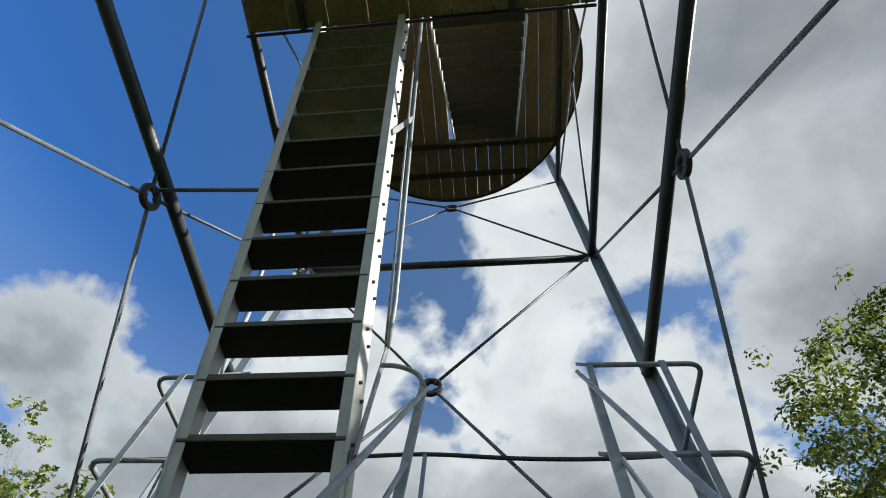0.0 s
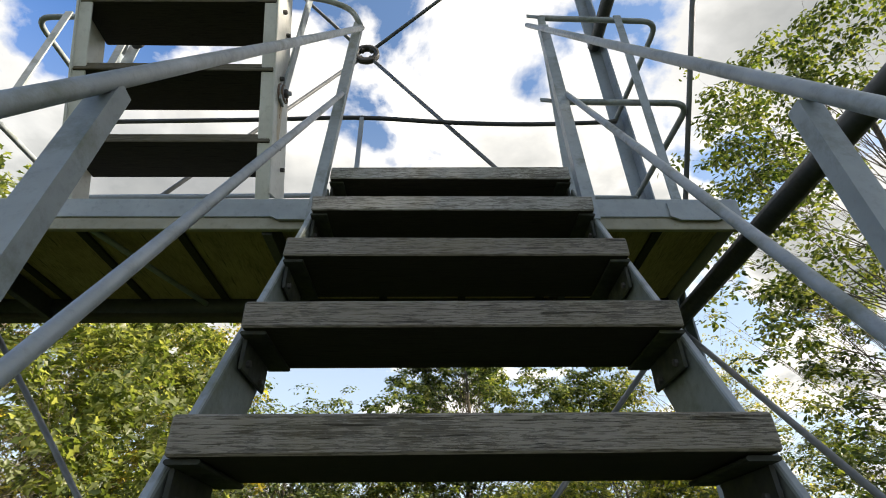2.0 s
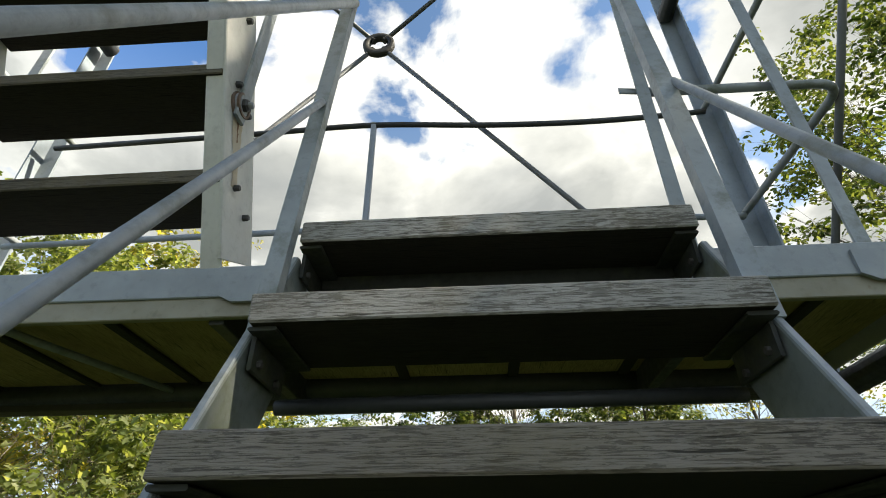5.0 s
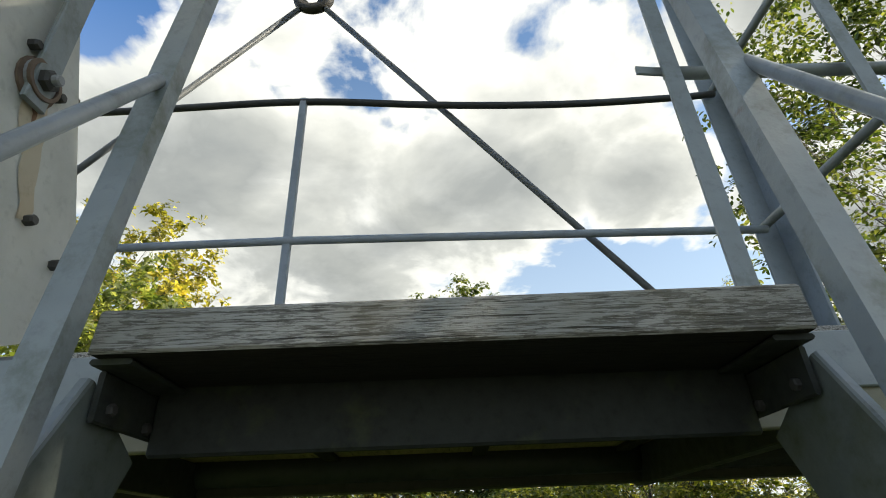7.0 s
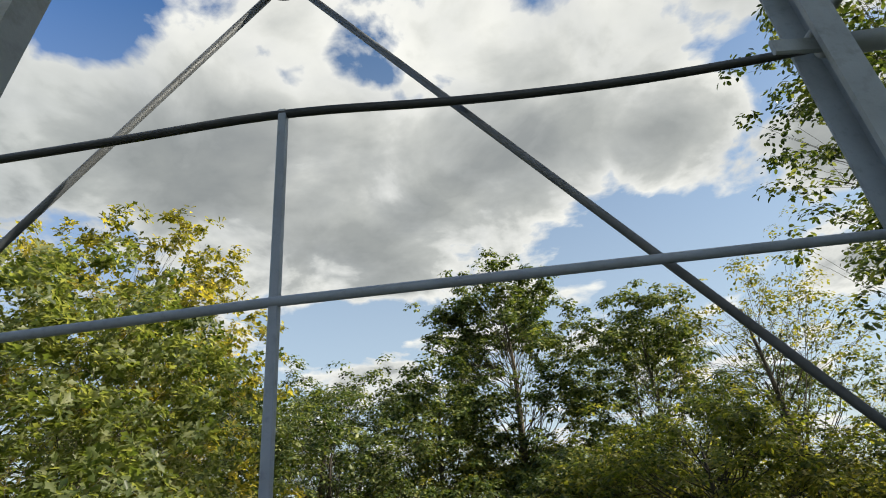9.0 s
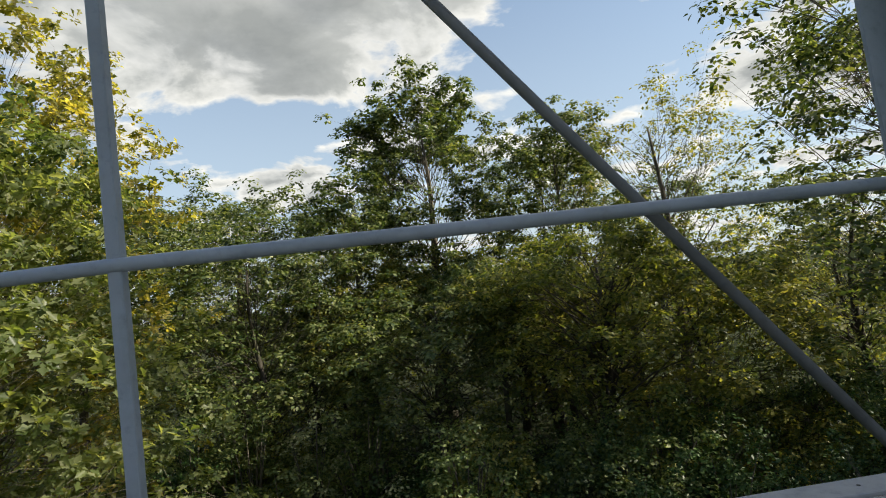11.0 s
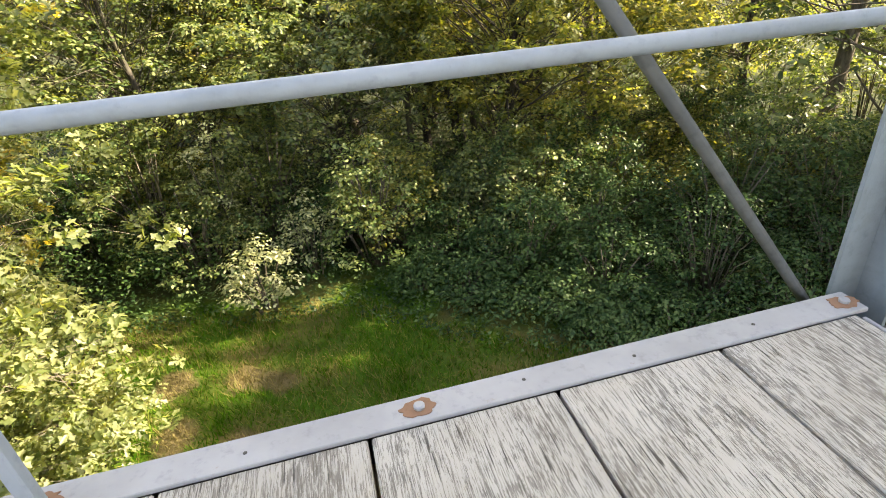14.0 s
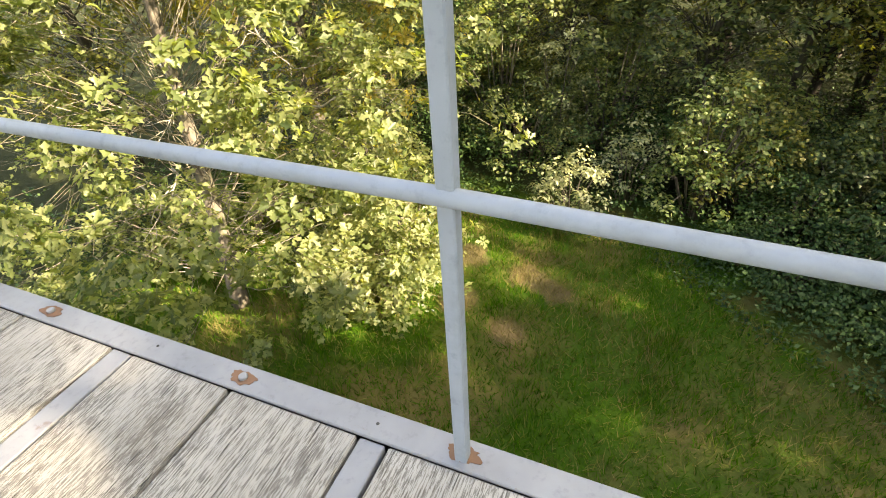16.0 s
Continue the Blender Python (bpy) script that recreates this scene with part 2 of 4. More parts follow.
RUST = steel("rust_stain", (0.27, 0.15, 0.09), (0.19, 0.10, 0.06), 0.0, 0.85)
DECK = wood("grey_deck_wood", 1, (0.575, 0.545, 0.495), (0.215, 0.20, 0.178), (0.115, 0.104, 0.09), 1.0)
TREAD = wood("grey_tread_wood", 0, (0.44, 0.425, 0.395), (0.155, 0.146, 0.13), (0.055, 0.05, 0.042), 2.0, 0.9, 0.24)
TREAD_BROWN = wood("brown_tread_wood", 0, (0.30, 0.27, 0.23), (0.115, 0.102, 0.085), (0.045, 0.04, 0.033), 2.5, 0.9, 0.24)
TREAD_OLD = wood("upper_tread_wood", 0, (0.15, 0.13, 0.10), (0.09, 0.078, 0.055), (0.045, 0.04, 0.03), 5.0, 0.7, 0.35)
# near-black wood whose colour holds the shade under treads and at seams
UNDERSHADE = wood("shade_dark_wood", 0, (0.036, 0.032, 0.026), (0.021, 0.019, 0.016), (0.012, 0.011, 0.009), 6.0, 0.6)
HEADER = wood("dark_board_wood", 0, (0.062, 0.055, 0.044), (0.038, 0.034, 0.027), (0.02, 0.018, 0.014), 8.0, 0.8, 0.2)
OLIVE_UNDER = wood("olive_underside_wood", 0, (0.30, 0.28, 0.19), (0.21, 0.20, 0.125), (0.10, 0.09, 0.05), 7.0, 0.6, 0.4)
UNDER = wood("underside_wood", 1, (0.40, 0.32, 0.17), (0.26, 0.205, 0.10), (0.11, 0.08, 0.04), 3.0, 0.8, 0.35)
ROUND = wood("round_floor_wood", 1, (0.34, 0.26, 0.16), (0.22, 0.165, 0.10), (0.11, 0.08, 0.05), 4.0, 0.7)
BARK = bark_material("oak_bark", (0.075, 0.062, 0.048), (0.17, 0.145, 0.115))
DARK_BARK = bark_material("dark_tree_bark", (0.030, 0.026, 0.021), (0.075, 0.064, 0.050))
OAK_BARK = bark_material("pale_oak_bark", (0.12, 0.10, 0.075), (0.27, 0.235, 0.18))
LEAF_GOLD = leaf_material("golden_green_leaf", [(0.034, 0.056, 0.017), (0.088, 0.115, 0.036), (0.155, 0.180, 0.072), (0.26, 0.272, 0.14)], 0.54, (2.3, 2.2, 0.85))
LEAF_AMBER = leaf_material("golden_brown_leaf", [(0.036, 0.046, 0.012), (0.115, 0.12, 0.032), (0.21, 0.195, 0.055), (0.32, 0.27, 0.095)], 0.62, (2.8, 2.6, 0.85))
LEAF_OAK = leaf_material("oak_leaf", [(0.032, 0.050, 0.013), (0.092, 0.112, 0.028), (0.18, 0.185, 0.050), (0.34, 0.31, 0.11)], 0.50, (1.9, 1.80, 0.65), 0.3)
LEAF_SUN = leaf_material("backlit_oak_leaf", [(0.030, 0.050, 0.012), (0.080, 0.106, 0.026), (0.15, 0.17, 0.042), (0.29, 0.28, 0.095)], 0.60, (1.95, 1.85, 0.62))
LEAF_DARK = leaf_material("dark_leaf", [(0.015, 0.030, 0.010), (0.048, 0.076, 0.023), (0.110, 0.142, 0.047), (0.26, 0.275, 0.115)], 0.38, (1.7, 1.7, 0.6), 0.3)
LEAF_GREY = leaf_material("grey_green_leaf", [(0.04, 0.06, 0.024), (0.095, 0.12, 0.05), (0.17, 0.195, 0.09), (0.34, 0.35, 0.21)], 0.34)
# very dark greens: part of the undergrowth's shade is put into them
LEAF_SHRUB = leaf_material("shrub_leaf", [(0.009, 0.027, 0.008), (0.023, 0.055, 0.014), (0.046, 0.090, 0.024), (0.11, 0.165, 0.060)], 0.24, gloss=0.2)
LEAF_GREEN = leaf_material("green_shrub_leaf", [(0.034, 0.062, 0.020), (0.095, 0.142, 0.042), (0.185, 0.23, 0.075), (0.36, 0.385, 0.18)], 0.42, (1.65, 1.65, 0.65), 0.3)
LEAF_PALE = leaf_material("sunlit_pale_leaf", [(0.10, 0.12, 0.05), (0.21, 0.23, 0.10), (0.34, 0.35, 0.18), (0.52, 0.51, 0.31)], 0.30)


# ---- mesh helpers ----
def part(name, bm, mat, parent=None, label="", smooth=False):
    me = bpy.data.meshes.new(name)
    if smooth:
        for f in bm.faces:
            f.smooth = True
    bm.normal_update()
    bm.to_mesh(me)
    bm.free()
    me.materials.append(mat)
    ob = new(name, me)
    if parent is not None:
        ob.parent = parent
    if label:
        ob["label"] = label
    return ob


def empty(name, label, category, group="", kind="", at=(0, 0, 0)):
    ob = new(name)
    ob.location = at
    ob.empty_display_size = 0.1
    return tagged(ob, label, category, group, kind)


def basis_of(d, up=(0, 0, 1)):
    d = Vector(d).normalized()
    u = Vector(up)
    if abs(d.dot(u)) > 0.98:
        u = Vector((0, 1, 0))
    s = d.cross(u).normalized()
    return d, s, s.cross(d).normalized()


def sweep(bm, profile, p0, p1, up=(0, 0, 1)):
    """A straight bar of the given closed outline (side, up) from p0 to p1."""
    p0, p1 = Vector(p0), Vector(p1)
    d, s, u = basis_of(p1 - p0, up)
    a = [bm.verts.new(p0 + s * x + u * y) for x, y in profile]
    b = [bm.verts.new(p1 + s * x + u * y) for x, y in profile]
    n = len(profile)
    for i in range(n):
        bm.faces.new((a[i], a[(i + 1) % n], b[(i + 1) % n], b[i]))
    bm.faces.new(a[::-1])
    bm.faces.new(b)
    bmesh.ops.recalc_face_normals(bm, faces=bm.faces)
    return bm


def rect(w, h, c=0.002):
    w, h = w / 2, h / 2
    return [(-w + c, -h), (w - c, -h), (w, -h + c), (w, h - c), (w - c, h), (-w + c, h), (-w, h - c), (-w, -h + c)]


def bar(p0, p1, w, h, up=(0, 0, 1), c=0.002):
    return sweep(bmesh.new(), rect(w, h, c), p0, p1, up)


def post(p0, p1, a, side=1, t=0.006):
    """An upright of rolled angle; side: the way its outer leg points."""
    prof = [(0, 0), (side * a, 0), (side * a, t), (side * t, t), (side * t, a * 0.8), (0, a * 0.8)]
    prof = [(x - side * a / 2, y - a * 0.4) for x, y in prof]
    return sweep(bmesh.new(), prof, p0, p1, (0, 1, 0))


def tube(points, r, n=10, bm=None, r1=None, bend=0.0):
    """A round bar along points; bend: the radius at its corners."""
    bm = bm or bmesh.new()
    pts = [Vector(p) for p in points]
    if bend and len(pts) > 2:
        out = [pts[0]]
        for i in range(1, len(pts) - 1):
            a, b, c = pts[i - 1], pts[i], pts[i + 1]
            la, lc = min(bend, (a - b).length * 0.45), min(bend, (c - b).length * 0.45)
            pa, pc = b + (a - b).normalized() * la, b + (c - b).normalized() * lc
            for k in range(6):
                t = k / 5
                out.append(pa * (1 - t) ** 2 + b * 2 * t * (1 - t) + pc * t * t)
        pts = out + [pts[-1]]
    rings = []
    up = None
    for i, p in enumerate(pts):
        d = (pts[min(i + 1, len(pts) - 1)] - pts[max(i - 1, 0)]).normalized()
        if up is None:
            _, s, up = basis_of(d)
        else:
            s = d.cross(up).normalized()
            up = s.cross(d).normalized()
        rr = r if r1 is None else r + (r1 - r) * i / (len(pts) - 1)
        rings.append([bm.verts.new(p + (s * math.cos(k * 2 * math.pi / n) + up * math.sin(k * 2 * math.pi / n)) * rr) for k in range(n)])
    for a, b in zip(rings, rings[1:]):
        for k in range(n):
            bm.faces.new((a[k], a[(k + 1) % n], b[(k + 1) % n], b[k]))
    bm.faces.new(rings[0][::-1])
    bm.faces.new(rings[-1])
    return bm


def ring_mesh(centre, normal, r, thick, width, n=28):
    """A flat steel ring, such as the hub of crossing rods."""
    bm = bmesh.new()
    c = Vector(centre)
    d, s, u = basis_of(normal)
    loops = []
    for k in range(n):
        a = k * 2 * math.pi / n
        o = s * math.cos(a) + u * math.sin(a)
        loops.append([bm.verts.new(c + o * (r + dr) + d * dz) for dr, dz in
                      ((-thick, -width), (thick * 0.7, -width), (thick, -width * 0.7), (thick, width * 0.7), (thick * 0.7, width), (-thick, width))])
    for k in range(n):
        a, b = loops[k], loops[(k + 1) % n]
        for j in range(6):
            bm.faces.new((a[j], a[(j + 1) % 6], b[(j + 1) % 6], b[j]))
    bmesh.ops.recalc_face_normals(bm, faces=bm.faces)
    return bm


def bolt(centre, normal, r=0.009, h=0.007, sides=6):
    bm = bmesh.new()
    d, s, u = basis_of(normal)
    c = Vector(centre)
    low, mid, top = [], [], []
    for k in range(sides):
        a = k * 2 * math.pi / sides + 0.3
        o = s * math.cos(a) + u * math.sin(a)
        low.append(bm.verts.new(c - d * 0.002 + o * r))
        mid.append(bm.verts.new(c + d * h * 0.75 + o * r))
        top.append(bm.verts.new(c + d * h + o * r * 0.75))
    for a, b in ((low, mid), (mid, top)):
        for k in range(sides):
            bm.faces.new((a[k], a[(k + 1) % sides], b[(k + 1) % sides], b[k]))
    bm.faces.new(top)
    bm.faces.new(low[::-1])
    bmesh.ops.recalc_face_normals(bm, faces=bm.faces)
    return bm


def plank(lo, hi, c=0.004, wob=0.0, rng=None):
    """A sawn board between two corners, its long edges eased."""
    bm = bmesh.new()
    bmesh.ops.create_cube(bm, size=1.0)
    lo, hi = Vector(lo), Vector(hi)
    for v in bm.verts:
        v.co = Vector([lo[i] + (v.co[i] + 0.5) * (hi[i] - lo[i]) for i in range(3)])
        if rng:
            v.co += Vector([rng.uniform(-wob, wob) for _ in range(3)])
    bmesh.ops.bevel(bm, geom=bm.edges[:], offset=c, segments=1, affect="EDGES")
    return bm


# ---- tower frame ----
CX, CY = -0.436, -0.58
HX0, HY0 = 1.381, 1.438
TAPER, TAPER_Y = 0.032, 0.022
ZG = -3.7


def corner(sx, sy, z):
    return Vector((CX + sx * (HX0 - TAPER * z), CY + sy * (HY0 - TAPER_Y * z), z))


tower = empty("lookout_tower", "grey steel lattice lookout tower with crossed rods and ring hubs", "tower", at=(CX, CY, ZG))


def local(ob, root):
    """Hang ob, built in world places, under root."""
    ob.parent = root
    ob.matrix_parent_inverse = Matrix.Translation(root.location).inverted()
    return ob


def tpart(name, bm, mat, label="", smooth=False, root=None):
    return local(part(name, bm, mat, None, label, smooth), root or tower)


Z_TOP = 5.1
for sx in (-1, 1):
    for sy in (-1, 1):
        p0, p1 = corner(sx, sy, ZG - 0.1), corner(sx, sy, Z_TOP + 1.2)
        if sx < 0 < sy:
            p0.x, p1.x = p0.x - 0.035, p1.x - 0.01
        bm = bmesh.new()
        a, t = 0.072, 0.008
        prof = [(0, 0), (-sx * a, 0), (-sx * a, -sy * t), (-sx * t, -sy * t), (-sx * t, -sy * a), (0, -sy * a)]
        lo = [bm.verts.new(p0 + Vector((x + sx * 0.05, y - sy * 0.008, 0))) for x, y in prof]
        hi = [bm.verts.new(p1 + Vector((x + sx * 0.05, y - sy * 0.008, 0))) for x, y in prof]
        for i in range(6):
            bm.faces.new((lo[i], lo[(i + 1) % 6], hi[(i + 1) % 6], hi[i]))
        bm.faces.new(lo)
        bm.faces.new(hi)
        bmesh.ops.recalc_face_normals(bm, faces=bm.faces)
        tpart("leg", bm, LEG_PAINT)


LEVELS = (-3.25, -0.10, 3.19, 5.0)
for z in LEVELS[1:]:
    for a, b in (((-1, -1), (1, -1)), ((1, -1), (1, 1)), ((1, 1), (-1, 1)), ((-1, 1), (-1, -1))):
        if z == 5.0 and a[1] == b[1] == 1:
            continue
        zz = -0.06 if z == -0.10 and a[1] == b[1] == 1 else z
        pa, pb = corner(*a, zz), corner(*b, zz)
        if zz == -0.06:
            pa.y = pb.y = 0.75
        tpart("strut", tube([pa.lerp(pb, 0.012), pa.lerp(pb, 0.988)], 0.034 if z < 5 else 0.028, 12), FRAME_STEEL, smooth=True)
for sx in (-1, 1):
    pa, pb = corner(sx, -1, 1.66), corner(sx, 1, 1.66)
    tpart("strut", tube([pa.lerp(pb, 0.01), pa.lerp(pb, 0.99)], 0.036, 12), FRAME_STEEL, smooth=True)

# crossed rods with a ring hub in each bay
for z0, z1 in zip(LEVELS, LEVELS[1:]):
    for face, (a, b) in enumerate((((1, 1), (-1, 1)), ((1, -1), (1, 1)), ((-1, -1), (1, -1)), ((-1, 1), (-1, -1)))):
        zr = (z0 + z1) / 2 + (0.027 if face == 0 else -0.02)
        if z0 > 3:
            zr = 4.36
        ca = (corner(*a, zr) + corner(*b, zr)) / 2
        nrm = Vector(((a[0] + b[0]) / 2, (a[1] + b[1]) / 2, 0))
        out = -0.04 if face == 0 else 0.012
        hub = ca + nrm * out
        for c, z in ((a, z0 + (0.035 if face == 0 else -0.03)), (b, z0 + (0.15 if face == 0 else -0.03)), (a, z1 - 0.03), (b, z1 - 0.03)):
            e = corner(*c, z)
            e += (Vector((ca.x, ca.y, z)) - e) * 0.02 + nrm * (out * (0.3 if z < zr else 1) if face == 0 else out)
            d = (e - hub).normalized()
            tpart("tie_rod", tube([hub + d * 0.05, e], 0.0105, 8), ROD, smooth=True)
            nut = tpart("rod_nut", tube([hub + d * 0.035, hub + d * 0.062], 0.016, 6), DARKIRON)
        tpart("ring_hub", ring_mesh(hub, nrm, 0.06, 0.014, 0.016), DARKIRON, "dark iron ring joining four rods", True)


tpart("brace", tube([(CX - HX0 + 0.05, -0.59, 1.60), (-1.20, -0.54, 1.64)], 0.012, 8), ROD, smooth=True)

# ---- platform one ----
PX0, PX1, PY0, PY1, PZ = -1.80, 0.900, 0.165, 0.80, 0.02
deck = empty("platform", "weathered grey timber platform with galvanised steel edging", "platform", at=(CX, 0.5, PZ - 0.05))
rng = random.Random(5)
seams = [0.886, 0.612, 0.322, 0.026, -0.267, -0.546]
xs = [PX1] + seams
for x1, x0 in zip(seams, seams[1:]):
    gap = 0.003
    local(part("plank", plank((x0 + gap, PY0 + 0.012, PZ - 0.04), (x1 - gap, PY1 - 0.042, PZ), 0.003), DECK), deck)
# a steel cross strip, then more planks
local(part("cross_strip", plank((-1.192, PY0 + 0.012, PZ - 0.03), (-1.142, PY1 - 0.042, PZ - 0.002), 0.002), GALV), deck)
local(part("cross_strip", plank((-0.599, PY0 + 0.012, PZ - 0.03), (-0.551, PY1 - 0.042, PZ - 0.002), 0.002), GALV), deck)
for x1, x0 in ((-0.602, -0.882), (-0.885, -1.138), (-1.196, -1.48), (-1.483, -1.79)):
    local(part("plank", plank((x0 + 0.003, PY0 + 0.012, PZ - 0.04), (x1 - 0.003, PY1 - 0.042, PZ), 0.003), DECK), deck)
# boards seen from below
x = PX0 + 0.02
while x < PX1 - 0.05:
    w = 0.296
    local(part("soffit_board", plank((x, PY0 + 0.03, PZ - 0.062), (min(x + w, PX1 - 0.02), PY1 - 0.05, PZ - 0.043), 0.003), UNDER), deck)
    x += w + 0.012
    if x < PX1 - 0.05:
        # dark strip added under each seam for the shadowed gap between boards
        local(part("seam_strip", plank((x - 0.022, PY0 + 0.03, PZ - 0.072), (x + 0.008, PY1 - 0.05, PZ - 0.062), 0.002), UNDERSHADE), deck)
local(part("back_beam", plank((PX0 + 0.02, PY1 - 0.055, PZ - 0.13), (PX1 - 0.03, PY1 + 0.001, PZ - 0.044), 0.003), DARKIRON), deck)
local(part("conduit", tube([(-1.12, PY0 + 0.03, PZ - 0.085), (-0.93, PY1 - 0.06, PZ - 0.085)], 0.010, 8), PAINT, None, "thin pale pipe", True), deck)
# edging: back and sides an angle with its top flange flush, front a deep channel
top_edge = plank((PX0, PY1 - 0.040, PZ - 0.004), (PX1 + 0.012, PY1 + 0.016, PZ + 0.005), 0.0015)
local(part("edge_trim", top_edge, GALV), deck)
# back face coloured near black, as it looks against the light from below
local(part("edge_trim", plank((PX0, PY1 + 0.002, PZ - 0.10), (PX1 - 0.03, PY1 + 0.010, PZ - 0.005), 0.0015), DARKIRON), deck)
for x0, x1 in ((PX0 - 0.01, PX0 + 0.006), (PX1 - 0.012, PX1 - 0.004)):
    local(part("edge_trim", plank((x0, PY0, PZ - 0.10), (x1, PY1 - 0.05, PZ - 0.002), 0.0015), GALV), deck)
local(part("front_channel", plank((PX0, PY0 - 0.008, PZ - 0.128), (PX1, PY0 + 0.008, PZ - 0.08), 0.002), CREAM, None, "rust-streaked cream steel edge"), deck)
local(part("front_flange", plank((PX0, PY0 - 0.014, PZ - 0.086), (PX1, PY0 + 0.010, PZ - 0.016), 0.002), EDGE), deck)
for xj in (-1.55, -0.55, 0.42):
    local(part("joist", bar((xj, PY0 + 0.01, PZ - 0.10), (xj, PY1, PZ - 0.10), 0.03, 0.07), FRAME_STEEL), deck)
for xc, w in ((-0.455, 0.09), (0.762, 0.088)):
    bm = bmesh.new()
    sweep(bm, [(-w, 0.03), (-w, -0.02), (-w + 0.03, -0.035), (w - 0.03, -0.035), (w, -0.02), (w, 0.03)],
          (xc, PY0 - 0.021, PZ - 0.066), (xc, PY0 - 0.0135, PZ - 0.066))
    local(part("splice_plate", bm, EDGE), deck)


def stain(xc, yc, r, seed):
    bm = bmesh.new()
    rg = random.Random(seed)
    z = PZ + 0.0066
    vs = []
    for k in range(28):
        a = k * math.pi / 14
        w = 0.85 + 0.28 * noise.noise((math.cos(a) * 1.3, math.sin(a) * 1.3, seed * 7.0)) + rg.uniform(-0.14, 0.12)
        vs.append(bm.verts.new((xc + r * 1.5 * math.cos(a) * w, yc + min(r, 0.019) * math.sin(a) * min(w, 1.1), z)))
    f = bm.faces.new(vs)
    bmesh.ops.extrude_face_region(bm, geom=[f])
    for v in vs:
        v.co.z = PZ + 0.004
    return bm


for i, xb in enumerate((0.108, -0.872, -1.42, 0.887)):
    st = local(part("rust_patch", stain(xb, PY1 - 0.013, 0.022, i), RUST), deck)
    local(part("bolt_head", bolt((xb, PY1 - 0.013, PZ + 0.006), (0, 0, 1), 0.009, 0.007, 10), GALV), deck)
for i, xb in enumerate((0.47, -0.58, 0.28, -0.15, 0.7, -1.1)):
    local(part("rivet", bolt((xb, PY1 - 0.016 + 0.004 * (i % 3), PZ + 0.004), (0, 0, 1), 0.0032, 0.002, 8), DARKIRON), deck)


# dark plate added over the front channel, which lies in shade behind the stairs
local(part("header_board", plank((-0.334, PY0 - 0.036, PZ - 0.138), (0.334, PY0 - 0.024, PZ - 0.03), 0.003), RISER, None, "algae-stained steel plate, dark for the shade behind the stairs"), deck)


# ---- railing of platform one ----
rail = empty("platform_railing", "grey painted tube railing round the timber platform", "railing", at=(CX, PY1, PZ))
YB = PY1 - 0.030


def rpart(name, bm, mat=PAINT, label="", smooth=True):
    return local(part(name, bm, mat, None, label, smooth), rail)


XL = corner(-1, 1, 0).x + 0.05
XR = corner(1, 1, 0).x - 0.05
rpart("top_rail", tube([(XL, YB, 0.998), (-0.9, YB, 1.020), (-0.42, YB, 1.043), (0.03, YB, 1.001), (0.44, YB, 0.990), (0.8, YB, 1.008), (XR, YB, 1.018)], 0.0115, 10, bend=0.2), FRAME_STEEL)
rpart("mid_rail", tube([(XL, YB, 0.508), (-0.42, YB, 0.523), (0.1, YB, 0.518), (XR, YB, 0.509)], 0.0113, 12), RAIL_PAINT)
for xp in (-0.42,):
    rpart("rail_post", bar((xp, YB + 0.012, PZ), (xp, YB + 0.0, 1.045), 0.021, 0.021, (1, 0, 0)), RAIL_PAINT, smooth=False)
    rpart("rust_patch", stain(xp, PY1 - 0.013, 0.024, 9), RUST, smooth=False)
# side rails: from the stair post along the front, round the corner to the back leg
for sx, xa in ((1, 0.39), (-1, -1.27)):
    xe = 0.925 if sx > 0 else -1.75
    for z0_, z1_ in ((1.018, 1.05), (0.495, 0.53)):
        rpart("rail_end", bar((xa - sx * 0.045, PY0 + 0.020, z0_ + 0.004), (xa + sx * 0.03, PY0 + 0.026, z0_ + 0.002), 0.006, 0.020), PAINT, "flattened rail end", False)
        rpart("side_rail", tube([(xa + sx * 0.01, PY0 + 0.028, z0_ + 0.003), (xe, PY0 + 0.06, z1_), (xe - sx * 0.02, corner(1, 1, 0).y - 0.05, z1_)], 0.012, 10, bend=0.07))
    for xq in ((0.39, 0.715) if sx > 0 else (-1.27, -1.56)):
        rpart("rail_post", post((xq, PY0 + 0.002, PZ - 0.05), (xq + sx * 0.015, PY0 + 0.03, 1.02 if abs(xq - CX) < 1.0 else 1.03), 0.03, sx), smooth=False)


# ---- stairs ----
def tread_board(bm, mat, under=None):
    """A tread, the shade below it put into its dark underside; under: another wood."""
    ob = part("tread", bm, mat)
    ob.data.materials.append(under or UNDERSHADE)
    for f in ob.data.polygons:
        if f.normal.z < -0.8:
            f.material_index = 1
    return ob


def stair(name, label, x0, x1, y0, z0, going, rise, n, side, depth, thick, tread_mat, brown_mat):
    """A steep flight of n treads, all but the topmost two in the darker brown wood; the first tread's front top edge at
    y0, z0, each next one going and rise further along side.
    """
    root = empty(name, label, "stairs", at=((x0 + x1) / 2, y0, z0))
    rg = random.Random(n)
    for i in range(n):
        y, z = y0 + side * going * i, z0 + rise * i
        ya, yb = sorted((y, y + side * depth))
        local(tread_board(plank((x0, ya, z - thick), (x1, yb, z), 0.003, 0.0015, rg), brown_mat if i < n - 2 else tread_mat), root)
    return root


RISE, GOING, SLOPE = 0.2129, 0.1314, Vector((0, 0.1314, 0.2129)).normalized()
N1 = 17
low = (-(N1 - 1) * GOING, -(N1 - 1) * RISE)
stairs_one = stair("lower_stairs", "steep open stairs with weathered grey wooden treads on steel strings", -0.34, 0.34, low[0], low[1],
                   GOING, RISE, N1, 1, 0.175, 0.045, TREAD, TREAD_BROWN)


